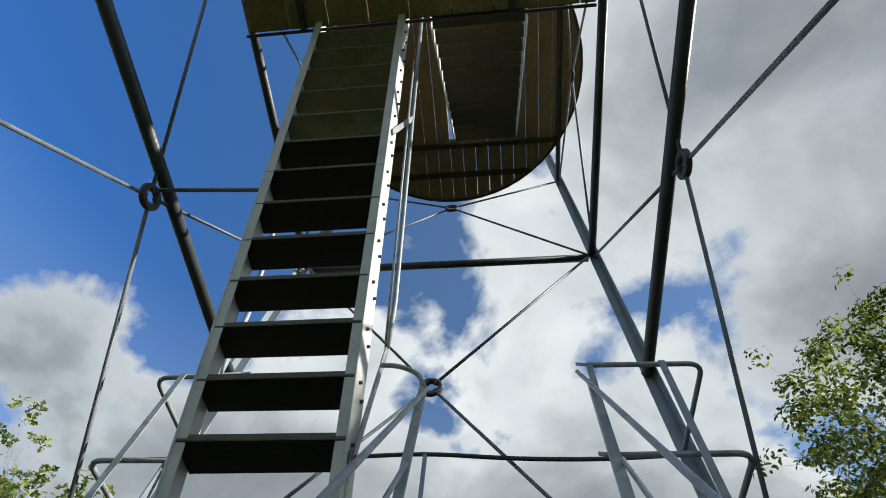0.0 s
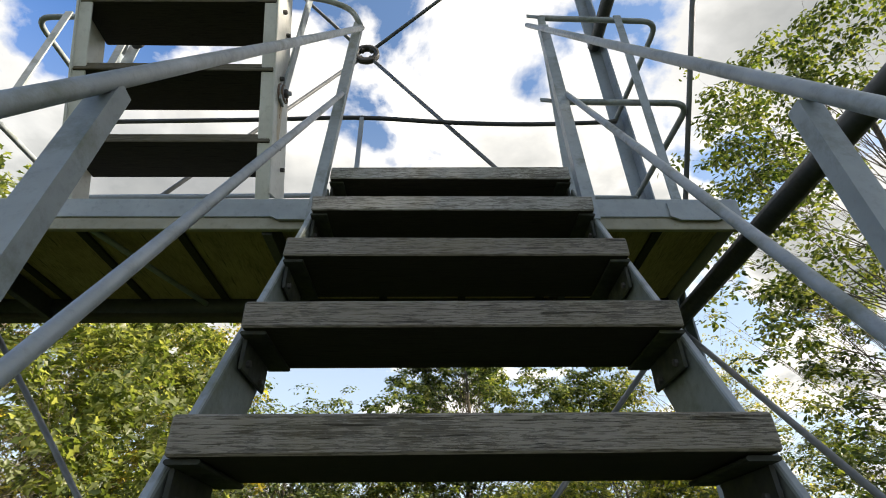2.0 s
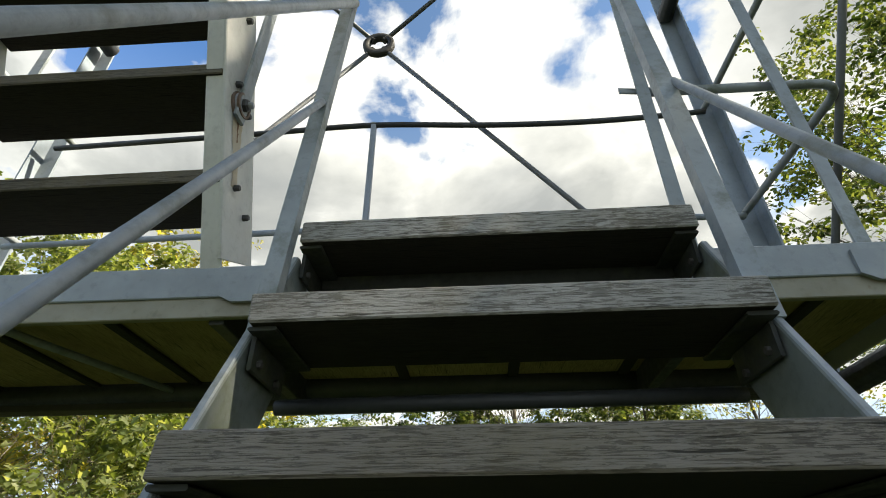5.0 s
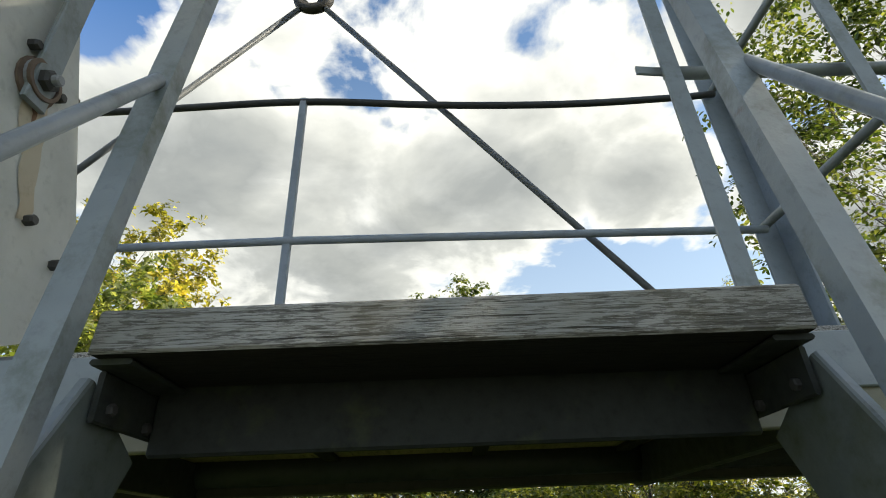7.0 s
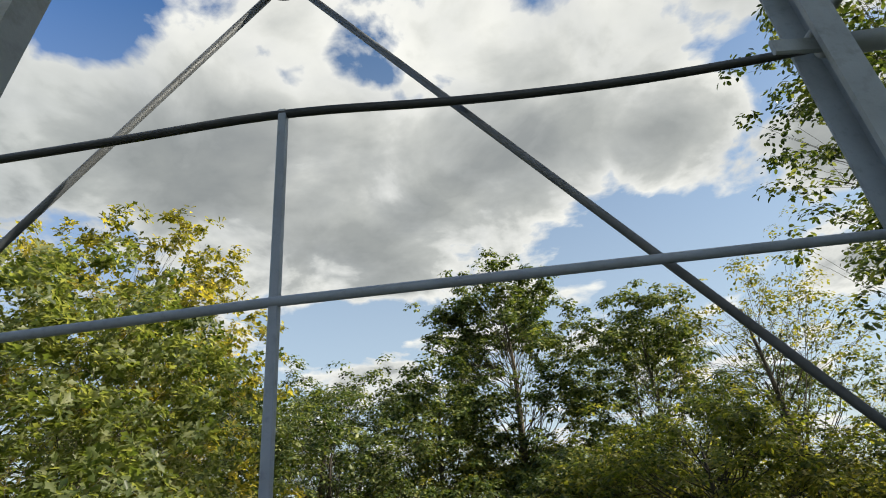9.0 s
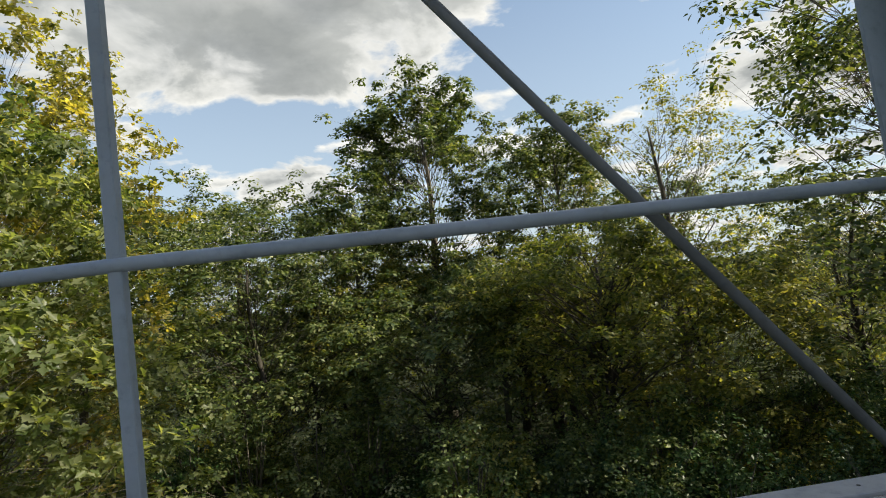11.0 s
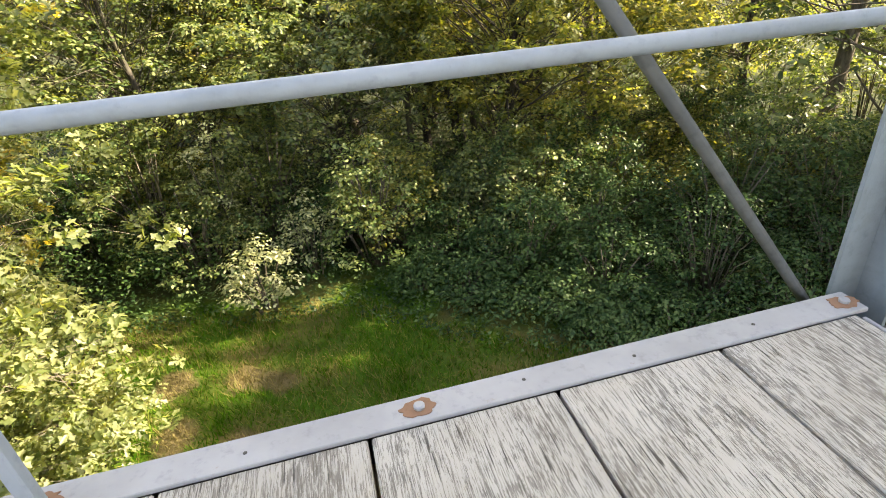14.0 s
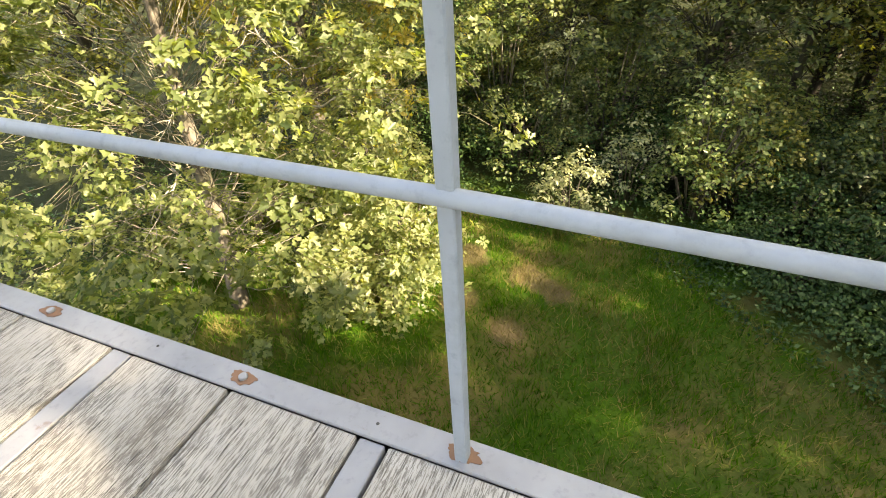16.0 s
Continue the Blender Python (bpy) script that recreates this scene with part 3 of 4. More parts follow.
def spart(name, bm, mat, root, label="", smooth=False):
    return local(part(name, bm, mat, None, label, smooth), root)


for sx in (-1, 1):
    # string: a plate with a narrow flange along its upper edge
    n = Vector((0, SLOPE.z, -SLOPE.y))
    a = Vector((sx * 0.349, low[0], low[1] - 0.108)) - SLOPE * 0.2
    b = Vector((sx * 0.349, 0.03, -0.060))
    off = n * 0.06
    spart("string", bar(a + off, b + off, 0.008, 0.12, n), STRINGER, stairs_one)
    spart("string_flange", bar(a + sx * Vector((0.004, 0, 0)), b + sx * Vector((0.004, 0, 0)), 0.012, 0.005, n), PAINT, stairs_one)
    for i in range(N1):
        y, z = -i * GOING, -i * RISE
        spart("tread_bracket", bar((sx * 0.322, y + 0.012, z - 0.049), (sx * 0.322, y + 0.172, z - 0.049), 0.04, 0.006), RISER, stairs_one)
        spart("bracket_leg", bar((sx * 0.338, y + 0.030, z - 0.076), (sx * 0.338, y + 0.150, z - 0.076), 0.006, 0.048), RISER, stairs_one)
        spart("bolt", bolt((sx * 0.335, y + 0.05, z - 0.085), (-sx, 0, 0), 0.0065, 0.006), DARKIRON, stairs_one)
        spart("bolt", bolt((sx * 0.335, y + 0.12, z - 0.09), (-sx, 0, 0), 0.0065, 0.006), DARKIRON, stairs_one)

# handrails, middle bars and angle posts
for sx, hand, mid, posts in (
        (1, ((0.368, -2.0, -2.61), (0.359, -1.0, -0.978), (0.350, 0.215, 1.004)), ((0.335, -2.0, -2.95), (0.338, -1.0, -1.317), (0.374, -0.01, 0.300)),
         (((0.345, -0.085, -0.26), (0.362, 0.060, 0.752), 0.034), ((0.335, -0.80, -1.25), (0.357, -0.738, -0.585), 0.025))),
        (-1, ((-0.385, -2.0, -2.56), (-0.378, -1.0, -0.952), (-0.305, 0.012, 0.673)), ((-0.365, -2.0, -2.86), (-0.358, -1.0, -1.268), (-0.332, -0.028, 0.275)),
         (((-0.358, -0.050, -0.26), (-0.320, 0.020, 0.700), 0.030), ((-0.345, -0.870, -1.25), (-0.367, -0.768, -0.60), 0.026)))):
    spart("handrail", tube(hand, 0.0098, 12), PAINT, stairs_one, "", True)
    spart("middle_bar", tube(mid, 0.0085, 10), PAINT, stairs_one, "", True)
    for foot, head, wide in posts:
        spart("rail_post", post(foot, head, wide, -sx), PAINT, stairs_one)
    spart("rail_post", post((sx * 0.345, -1.53, -2.4), (sx * 0.368, -1.47, -1.76), 0.025, -sx), PAINT, stairs_one)

spart("tie_bar", tube([(-0.344, 0.03, -0.324), (0.344, 0.03, -0.320)], 0.012, 10), FRAME_STEEL, stairs_one, "", True)

# second flight: climbs back over the first, seen from behind
N2, G2, R2 = 14, 0.0992, 0.2180
X2A, X2B = -1.205, -0.557
stairs_two = empty("upper_stairs", "steep open stairs with old wooden treads between pale steel strings", "stairs", at=((X2A + X2B) / 2, 0.1, PZ))
S2 = Vector((0, -G2, R2)).normalized()
rg = random.Random(3)
for i in range(N2):
    y, z = 0.069 - G2 * i, 0.200 + R2 * i
    # from the tenth tread up the underside is a paler olive
    local(tread_board(plank((X2A + 0.005, y, z - 0.035), (X2B - 0.005, y + 0.17, z), 0.003, 0.0015, rg), TREAD_OLD, OLIVE_UNDER if i > 8 else None), stairs_two)
for sx, x in ((-1, X2A), (1, X2B)):
    nb = Vector((0, -S2.z, S2.y))
    foot = Vector((x, 0.205, 0.0))
    head = foot + S2 * (3.32 / S2.z)
    web = bar(foot + Vector((0, 0.02, 0)) + S2 * 0.05, head + Vector((0, 0.02, 0)), 0.008, 0.15, nb)
    spart("string", web, PALE, stairs_two, "pale grey steel string")
    fl = nb * 0.072
    spart("string_flange", bar(foot + fl + Vector((-sx * 0.022, 0.02, 0.02)), head + fl + Vector((-sx * 0.022, 0.02, 0)), 0.045, 0.007, nb), PALE, stairs_two)
    for i in range(N2):
        y, z = 0.069 - G2 * i, 0.200 + R2 * i
        for dy, dz in ((0.048, -0.018), (0.115, -0.05)):
            spart("bolt", bolt((x + sx * 0.004, y + dy, z + dz), (sx, 0, 0), 0.008, 0.013), DARKIRON, stairs_two)
    hx = x + sx * 0.05
    spart("handrail", tube([(hx, 0.0, 0.95), (hx, -0.04, 1.22), (hx, -1.07, 3.50), (hx, -1.3, 4.0)], 0.013, 12, bend=0.06), PAINT, stairs_two, "", True)
    spart("middle_bar", tube([(hx, -0.03, 0.94), (hx, -0.98, 3.0)], 0.007, 8), PAINT, stairs_two, "", True)
    spart("rail_post", bar((hx - sx * 0.038, 0.048, 0.32), (hx, 0.01, 1.0), 0.009, 0.040, (0, 1, 0)), PAINT, stairs_two)
    spart("rail_post", bar((hx - sx * 0.038, -0.72, 1.98), (hx, -0.66, 2.58), 0.009, 0.036, (0, 1, 0)), PAINT, stairs_two)
    # rust washed down the string from the post's bolt: a broad pale wash and a narrow darker run in it
    for name, mat, wide, long_, out in (("rust_streak", RUST_WASH, 0.024, 0.17, 0.0052), ("rust_run", RUST, 0.0045, 0.07, 0.0060)):
        wash = bmesh.new()
        left, right = [], []
        for k in range(13):
            f = k / 12
            half = wide * (1.0 - 0.55 * f ** 1.6) * (1 + 0.22 * noise.noise((k * 0.9, sx * 3.1, wide * 90)))
            y, z = 0.052 + 0.34 * long_ * f + 0.006 * noise.noise((k * 0.5, 7.0, wide * 50)), 0.352 - long_ * f
            left.append(wash.verts.new((x + sx * out, y - half, z - 0.012 * noise.noise((k * 1.7, 1.0, 2.0)))))
            right.append(wash.verts.new((x + sx * out, y + half, z - 0.012 * noise.noise((k * 1.3, 5.0, 2.0)))))
        for k in range(12):
            wash.faces.new((left[k], right[k], right[k + 1], left[k + 1]))
        spart(name, wash, mat, stairs_two)
    spart("rust_ring", bolt((x + sx * 0.0065, 0.046, 0.358), (sx, 0, 0), 0.035, 0.003, 18), IRON, stairs_two, "flaking dark rust round the washer")
    spart("washer", bolt((hx - sx * 0.040, 0.046, 0.361), (sx, 0, 0), 0.029, 0.006, 20), GALV, stairs_two, "round dished steel washer")
    spart("washer_rim", ring_mesh(Vector((hx - sx * 0.033, 0.046, 0.361)), Vector((sx, 0, 0)), 0.027, 0.003, 0.003, 20), IRON, stairs_two)
    spart("nut", bolt((hx - sx * 0.034, 0.046, 0.361), (sx, 0, 0), 0.016, 0.014), DARKIRON, stairs_two)
    spart("bolt_end", bolt((hx - sx * 0.020, 0.046, 0.361), (sx, 0, 0), 0.008, 0.010, 12), GALV, stairs_two)
spart("rail_link", tube([(X2B + 0.06, -0.05, 0.76), (-0.43, -0.02, 0.79), (-0.345, 0.0, 0.765), (-0.312, 0.014, 0.69)], 0.0105, 10, bend=0.06), PAINT, stairs_one, "", True)

# ---- platform two, above and behind ----
deck_two = empty("upper_platform", "dark timber platform in steel frame seen from below", "platform", at=(CX, -1.6, 3.15))
Y2 = -1.22
x = CX - 1.28
while x < CX + 1.2:
    spart("board", plank((x, -1.95, 3.14), (min(x + 0.29, CX + 1.22), Y2 - 0.03, 3.18), 0.003), UNDER, deck_two)
    x += 0.3
spart("edge_beam", plank((CX - 1.3, Y2 - 0.02, 3.10), (CX + 1.22, Y2, 3.21), 0.002), FRAME_STEEL, deck_two)
for xj in (-1.3, 0.2):
    spart("joist", bar((xj, -1.95, 3.11), (xj, Y2 - 0.02, 3.11), 0.04, 0.05), FRAME_STEEL, deck_two)

# ---- third flight ----
stairs_three = empty("top_stairs", "dark wooden stairs up to a hatch in the round floor", "stairs", at=(-0.03, -1.2, 3.2))
G3, R3 = 0.118, 0.158
for i in range(-1, 11):
    y, z = -1.18 + G3 * i, 3.37 + R3 * i
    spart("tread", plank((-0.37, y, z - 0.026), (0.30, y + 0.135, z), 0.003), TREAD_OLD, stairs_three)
    # light strip added to imitate the bright line along each tread edge
    spart("nosing", plank((-0.365, y - 0.005, z - 0.020), (0.295, y - 0.001, z + 0.002), 0.001), GALV, stairs_three, "thin light strip added for the bright line at the tread edge")
    for x, sx in ((-0.372, 1), (0.302, -1)):
        spart("bolt", bolt((x + sx * 0.006, y + 0.03, z - 0.055), (sx, 0, 0), 0.010, 0.012), GALV, stairs_three)
for x in (-0.385, 0.315):
    spart("string", bar((x, -1.25, 3.2), (x, 0.08, 4.97), 0.01, 0.12, (0, 0, 1)), PALE, stairs_three)

# ---- round top floor ----
R0 = 1.46
top_floor = empty("round_floor", "round plank floor of the lookout cabin seen from below", "platform", at=(CX, CY, 5.02))
x = -R0
rg = random.Random(8)
while x < R0:
    w = 0.145
    xm = x + w / 2
    h0, h1 = math.sqrt(max(R0 ** 2 - x * x, 0.004)), math.sqrt(max(R0 ** 2 - (x + w) ** 2, 0.004))
    xa, xb = CX + x + 0.002, CX + min(x + w, R0) - 0.0025
    cut = -0.40 < xm + CX < 0.33
    for lo_y, hi_y in ((None, -1.15), (0.13, None)) if cut else ((None, None),):
        bm = bmesh.new()
        pts = [(xa, CY - h0 if lo_y is None else lo_y), (xb, CY - h1 if lo_y is None else lo_y),
               (xb, CY + h1 if hi_y is None else hi_y), (xa, CY + h0 if hi_y is None else hi_y)]
        vs = [bm.verts.new((px, py, 5.0 + rg.uniform(0, 0.003))) for px, py in pts]
        f = bm.faces.new(vs)
        r = bmesh.ops.extrude_face_region(bm, geom=[f])
        for v in r["geom"]:
            if isinstance(v, bmesh.types.BMVert):
                v.co.z = 5.035
        bmesh.ops.recalc_face_normals(bm, faces=bm.faces)
        spart("floor_plank", bm, ROUND, top_floor)
    x += w
for yj in (0.2, 0.55, -1.2, -1.6):
    hw = math.sqrt(R0 ** 2 - (yj - CY) ** 2) - 0.03
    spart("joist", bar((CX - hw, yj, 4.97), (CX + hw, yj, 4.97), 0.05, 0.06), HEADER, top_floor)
spart("floor_rim", ring_mesh((CX, CY, 5.02), (0, 0, 1), R0, 0.012, 0.05, 56), DARKIRON, top_floor)

# ---- ground ----
bm = bmesh.new()
grid = 90
ext = 400.0
cells = []
vs = {}


def ground_z(x, y):
    d = math.hypot(x + 1, y - 4)
    return ZG + 0.06 * noise.noise((x * 0.3, y * 0.3, 0)) + 0.25 * min(1, max(0, (d - 9) / 8)) * noise.noise((x * 0.12, y * 0.12, 5))


def gcoord(i):
    u = (i - grid / 2) / (grid / 2)
    return math.copysign(abs(u) ** 3.2, u) * ext + u * 14


for i in range(grid + 1):
    for j in range(grid + 1):
        gx, gy = gcoord(i), gcoord(j) + 5
        vs[i, j] = bm.verts.new((gx, gy, ground_z(gx, gy) if abs(gx) < 60 and abs(gy) < 60 else ZG))
for i in range(grid):
    for j in range(grid):
        bm.faces.new((vs[i, j], vs[i + 1, j], vs[i + 1, j + 1], vs[i, j + 1]))
def worn_patches(g, pos):
    """How trodden the turf is: a few bare, sandy places along the way across the clearing."""
    total = 0.0
    for px, py, size in ((-2.35, 5.80, 0.34), (-1.50, 5.62, 0.28), (-1.00, 5.40, 0.24), (-2.15, 4.90, 0.30), (-1.40, 4.56, 0.27)):
        away = g.add("ShaderNodeVectorMath", {0: pos}, operation="DISTANCE", i1=(px, py, ZG)).outputs["Value"]
        total = g.math("ADD", total, g.math("MAXIMUM", g.math("SUBTRACT", 1.0, g.math("MULTIPLY", away, 0.6 / size)), 0.0))
    return total


m, g = material("grass_ground")
pos = g.add("ShaderNodeNewGeometry").outputs["Position"]
n1, n2 = g.noise(pos, 0.7, 4, 0.6), g.noise(pos, 30, 5, 0.7)
col = g.mix(g.ramp(n2, (0.3, 0.0), (0.7, 1.0)), (0.026, 0.066, 0.005), (0.055, 0.115, 0.01))
col = g.mix(g.ramp(n1, (0.44, 0.0), (0.62, 0.85)), col, (0.15, 0.115, 0.045))
sep = g.add("ShaderNodeSeparateXYZ", {0: pos}).outputs
worn = g.math("ADD", worn_patches(g, pos), g.math("MULTIPLY", g.noise(pos, 5.0, 4, 0.65), 0.8))
col = g.mix(g.ramp(worn, (0.80, 0.0), (1.25, 0.8)), col, (0.165, 0.118, 0.065))
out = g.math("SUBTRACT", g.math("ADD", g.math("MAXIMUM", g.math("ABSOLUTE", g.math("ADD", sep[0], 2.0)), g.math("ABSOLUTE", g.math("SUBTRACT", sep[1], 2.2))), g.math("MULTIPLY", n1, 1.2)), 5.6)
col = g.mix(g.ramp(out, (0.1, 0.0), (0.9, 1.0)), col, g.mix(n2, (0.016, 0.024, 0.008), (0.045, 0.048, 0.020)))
finish(g, col, 0.95, n2, 0.03, 0.0, 0.6, 0.1)
GROUND_MAT = m
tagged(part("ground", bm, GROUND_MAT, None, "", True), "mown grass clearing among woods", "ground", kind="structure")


# ---- plants ----
HALF = np.array([(0, 0, 0), (0.25, 0.36, 0.05), (0.21, 0.76, 0.03), (0, 1.0, -0.06)], float)
LOBED = np.array([(0, 0, 0), (0.17, 0.26, 0.04), (0.10, 0.40, 0.02), (0.33, 0.62, 0.06), (0.15, 0.76, 0.0), (0, 1.0, -0.06)], float)
DART = np.array([(0, 0, 0), (0.30, 0.55, 0.06), (0, 1.0, -0.04)], float)


def leaf_mesh(name, centres, normals, size, mat, seed, parent, lobed=False, ruffle=0.30, along=None):
    """Many small folded leaves at the given places, each facing about along its normal, in one mesh."""
    rs = np.random.RandomState(seed)
    half = LOBED if lobed is True else DART if lobed is None else HALF
    k = len(half)
    shape = np.concatenate([half, half[1:-1][::-1] * np.array([-1, 1, 1])])
    m = len(shape)
    n = len(centres)
    nrm = normals + rs.normal(size=(n, 3)) * ruffle
    nrm /= np.linalg.norm(nrm, axis=1)[:, None]
    t = rs.normal(size=(n, 3)) if along is None else along + rs.normal(size=(n, 3)) * 0.22
    t -= (t * nrm).sum(1)[:, None] * nrm
    t /= np.linalg.norm(t, axis=1)[:, None]
    b = np.cross(nrm, t)
    s = size * rs.uniform(0.65, 1.25, n)[:, None, None]
    v = centres[:, None, :] + s * (shape[None, :, 0:1] * b[:, None] + shape[None, :, 1:2] * t[:, None] + shape[None, :, 2:3] * nrm[:, None])
    v = v.reshape(-1, 3)
    idx = np.arange(n)[:, None] * m
    right = np.arange(k)
    left = np.array([0] + list(range(k - 1, m)))
    faces = np.concatenate([idx + right[None], idx + left[None]], 1).reshape(-1)
    me = bpy.data.meshes.new(name)
    me.vertices.add(len(v))
    me.vertices.foreach_set("co", v.astype(np.float32).ravel())
    me.loops.add(len(faces))
    me.loops.foreach_set("vertex_index", faces.astype(np.int32))
    me.polygons.add(n * 2)
    me.polygons.foreach_set("loop_start", (np.arange(n * 2) * k).astype(np.int32))
    me.polygons.foreach_set("loop_total", np.full(n * 2, k, np.int32))
    me.update()
    me.validate()
    me.materials.append(mat)
    ob = new(name, me)
    if parent is not None:
        local(ob, parent)
    return ob


def spray(rs, c, r, n, squash=0.55):
    """A spray of n leaves at a twig's end: places in a flattened shell round c, and the way each leaf faces."""
    d = rs.normal(size=(n, 3))
    d /= np.linalg.norm(d, axis=1)[:, None]
    d[:, 2] = np.where(rs.uniform(size=n) < 0.65, np.abs(d[:, 2]), d[:, 2])
    p = np.array(c)[None] + d * (r * rs.uniform(0.2, 1.0, n)[:, None] ** 0.6) * np.array([1, 1, squash])
    return p, d * 0.75 + np.array([0, 0, 0.75])


def rosettes(rs, c, r, n, leaf):
    """n tufts of oak leaves round c: the leaves of a tuft stand out from the tip of its twig like the spokes of a wheel."""
    p, d = spray(rs, c, r, n, 0.5)
    ps, ns, ts = [], [], []
    for q, up in zip(p, d):
        m = rs.randint(8, 14)
        up = up / np.linalg.norm(up) + rs.normal(size=3) * 0.2
        e1 = np.cross(up, rs.normal(size=3))
        e1 /= np.linalg.norm(e1)
        e2 = np.cross(up, e1)
        e2 /= np.linalg.norm(e2)
        a = np.arange(m) * 2.4 + rs.uniform(0, 6.3)
        out = np.cos(a)[:, None] * e1 + np.sin(a)[:, None] * e2
        rise = rs.uniform(-0.35, 0.75, m)[:, None]
        ts.append(out + up * rise)
        ns.append(up[None] * 1.0 - out * rise)
        ps.append(q[None] + out * leaf * 0.15 + up * leaf * rs.uniform(-0.5, 0.5, m)[:, None])
    return np.concatenate(ps), np.concatenate(ns), np.concatenate(ts)


def tree(x, y, height, spread, base, clumps, per, leaf, mat, seed, label, lean=(0.0, 0.0), r=0.16, puff=0.42, group="", bias=None, top=1.0, lobed=None, sprays=5, gap=None, limb=0.12, wander=0.10, bark=None, twig=None):
    """A broadleaved tree: tapered trunk, limbs out to boughs, each with a few sprays of leaves. base: where the crown begins, as a part of the height; per: leaves in a spray."""
    rs = np.random.RandomState(seed)
    z0 = ground_z(x, y)
    root = empty("tree", label, "tree", group, at=(x, y, z0))
    trunk_pts = []
    for k in range(13):
        f = k / 12
        trunk_pts.append(Vector((x + lean[0] * f + wander * spread * math.sin(f * 5 + seed) * f, y + lean[1] * f + wander * spread * math.cos(f * 4 + seed * 2) * f, z0 - 0.1 + height * 0.86 * f)))
    bm = tube(trunk_pts, r, 10, r1=r * 0.14)
    local(part("trunk", bm, bark or BARK, None, "", True), root)

    def on_trunk(f):
        k = min(max(f / 0.86, 0), 1) * 12
        i = min(int(k), 11)
        return trunk_pts[i].lerp(trunk_pts[i + 1], k - i)
    limbs = bmesh.new()
    cs, ns, ts = [], [], []
    for k in range(clumps):
        f = base + (1 - base) * (rs.uniform() ** 0.85)
        h = (f - base) / (1 - base)
        rad = spread * (0.30 + 0.95 * math.sin(math.pi * (0.12 + 0.80 * h)) ** 0.8) * rs.uniform(0.35, 1.0) ** 0.5 * top
        a = rs.uniform(0, 2 * math.pi)
        if bias is not None and rs.uniform() < 0.4:
            a = bias + rs.normal() * 0.8
        if gap is not None and gap[2] < f < gap[3]:
            while abs((a - gap[0] + math.pi) % (2 * math.pi) - math.pi) < gap[1]:
                a = rs.uniform(0, 2 * math.pi)
        start = on_trunk(max(f * rs.uniform(0.45, 0.85), f - 0.12 - 0.34 * rs.uniform()))
        end = on_trunk(f) + Vector((math.cos(a) * rad, math.sin(a) * rad, height * 0.05 * rs.normal()))
        mid = start.lerp(end, 0.5) + Vector((0, 0, 0.16 * rad * rs.uniform(-0.5, 1.5))) + Vector(rs.normal(size=3) * 0.11 * spread)
        pts = [start, start.lerp(mid, 0.55) + Vector(rs.normal(size=3) * 0.03), mid, mid.lerp(end, 0.5) + Vector(rs.normal(size=3) * 0.05), end]
        lr = r * limb * (1 - 0.6 * h)
        tube(pts, lr, 5, limbs, lr * 0.2)
        for q in range(max(2, int(sprays * rs.uniform(0.6, 1.4)))):
            e2 = end + Vector(rs.normal(size=3) * puff * 0.85) * (0.35 if q == 0 else 1.0)
            if e2.z < z0 + 0.15:
                e2.z = z0 + 0.15 + rs.uniform() * 0.3
            tube([mid.lerp(end, rs.uniform(0.35, 0.8)), end.lerp(e2, 0.5), e2], lr * 0.3, 3, limbs, lr * 0.08)
            if lobed:
                p, n, t = rosettes(rs, e2, puff * rs.uniform(0.5, 0.85), max(2, int(per * rs.uniform(0.6, 1.4))), leaf)
                ts.append(t)
            else:
                p, n = spray(rs, e2, puff * rs.uniform(0.5, 0.85), max(5, int(per * rs.uniform(0.6, 1.4))))
            cs.append(p)
            ns.append(n)
    local(part("branchwork", limbs, twig or bark or BARK, None, "", True), root)
    leaf_mesh("crown", np.concatenate(cs), np.concatenate(ns), leaf, mat, seed + 100, root, lobed, 0.25, np.concatenate(ts) if lobed else None)
    return root


def shrub(x, y, h, w, n, leaf, mat, seed, label="low leafy shrub at the edge of the clearing", lobed=None, size=0.22):
    """A many-stemmed bush of n sprays of leaves."""
    rs = np.random.RandomState(seed)
    z0 = ground_z(x, y)
    root = empty("shrub", label, "shrub", "undergrowth", at=(x, y, z0))
    stems = bmesh.new()
    cs, ns = [], []
    for i in range(n):
        a, q = rs.uniform(0, 2 * math.pi), rs.uniform() ** 0.5
        zz = h * (1 - 0.55 * q * q) * rs.uniform(0.25, 1.0) ** 0.7
        e = Vector((x + math.cos(a) * w * q, y + math.sin(a) * w * q, z0 + zz))
        if i % 3 == 0:
            s0 = Vector((x + math.cos(a) * w * 0.25 * q, y + math.sin(a) * w * 0.25 * q, z0 - 0.05))
            tube([s0, s0.lerp(e, 0.5) + Vector((0, 0, 0.15 * h)), e], 0.018, 4, stems, 0.005)
        p, m = spray(rs, e, size * rs.uniform(0.6, 1.3), int(rs.uniform(28, 50)))
        cs.append(p)
        ns.append(m)
    local(part("stem", stems, BARK, None, "", True), root)
    c = np.concatenate(cs)
    c[:, 2] = np.maximum(c[:, 2], z0 + 0.02)
    leaf_mesh("foliage", c, np.concatenate(ns), leaf, mat, seed + 50, root, lobed)
    return root


# left oak over the clearing
NEAR_OAK = tree(-4.8, 3.9, 7.0, 2.5, 0.06, 245, 5, 0.086, LEAF_GOLD, 1, "young oak with yellowing leaves beside the clearing", lean=(-0.7, 1.1), r=0.12, puff=0.36, bias=-0.2, lobed=True, sprays=6, limb=0.068, gap=(-0.75, 0.5, 0.0, 0.20), wander=0.05, twig=OAK_BARK)
tree(-5.7, 7.4, 9.0, 1.9, 0.15, 165, 4, 0.10, LEAF_AMBER, 2, "oak with golden brown autumn leaves", r=0.14, puff=0.38, lobed=True, limb=0.1)
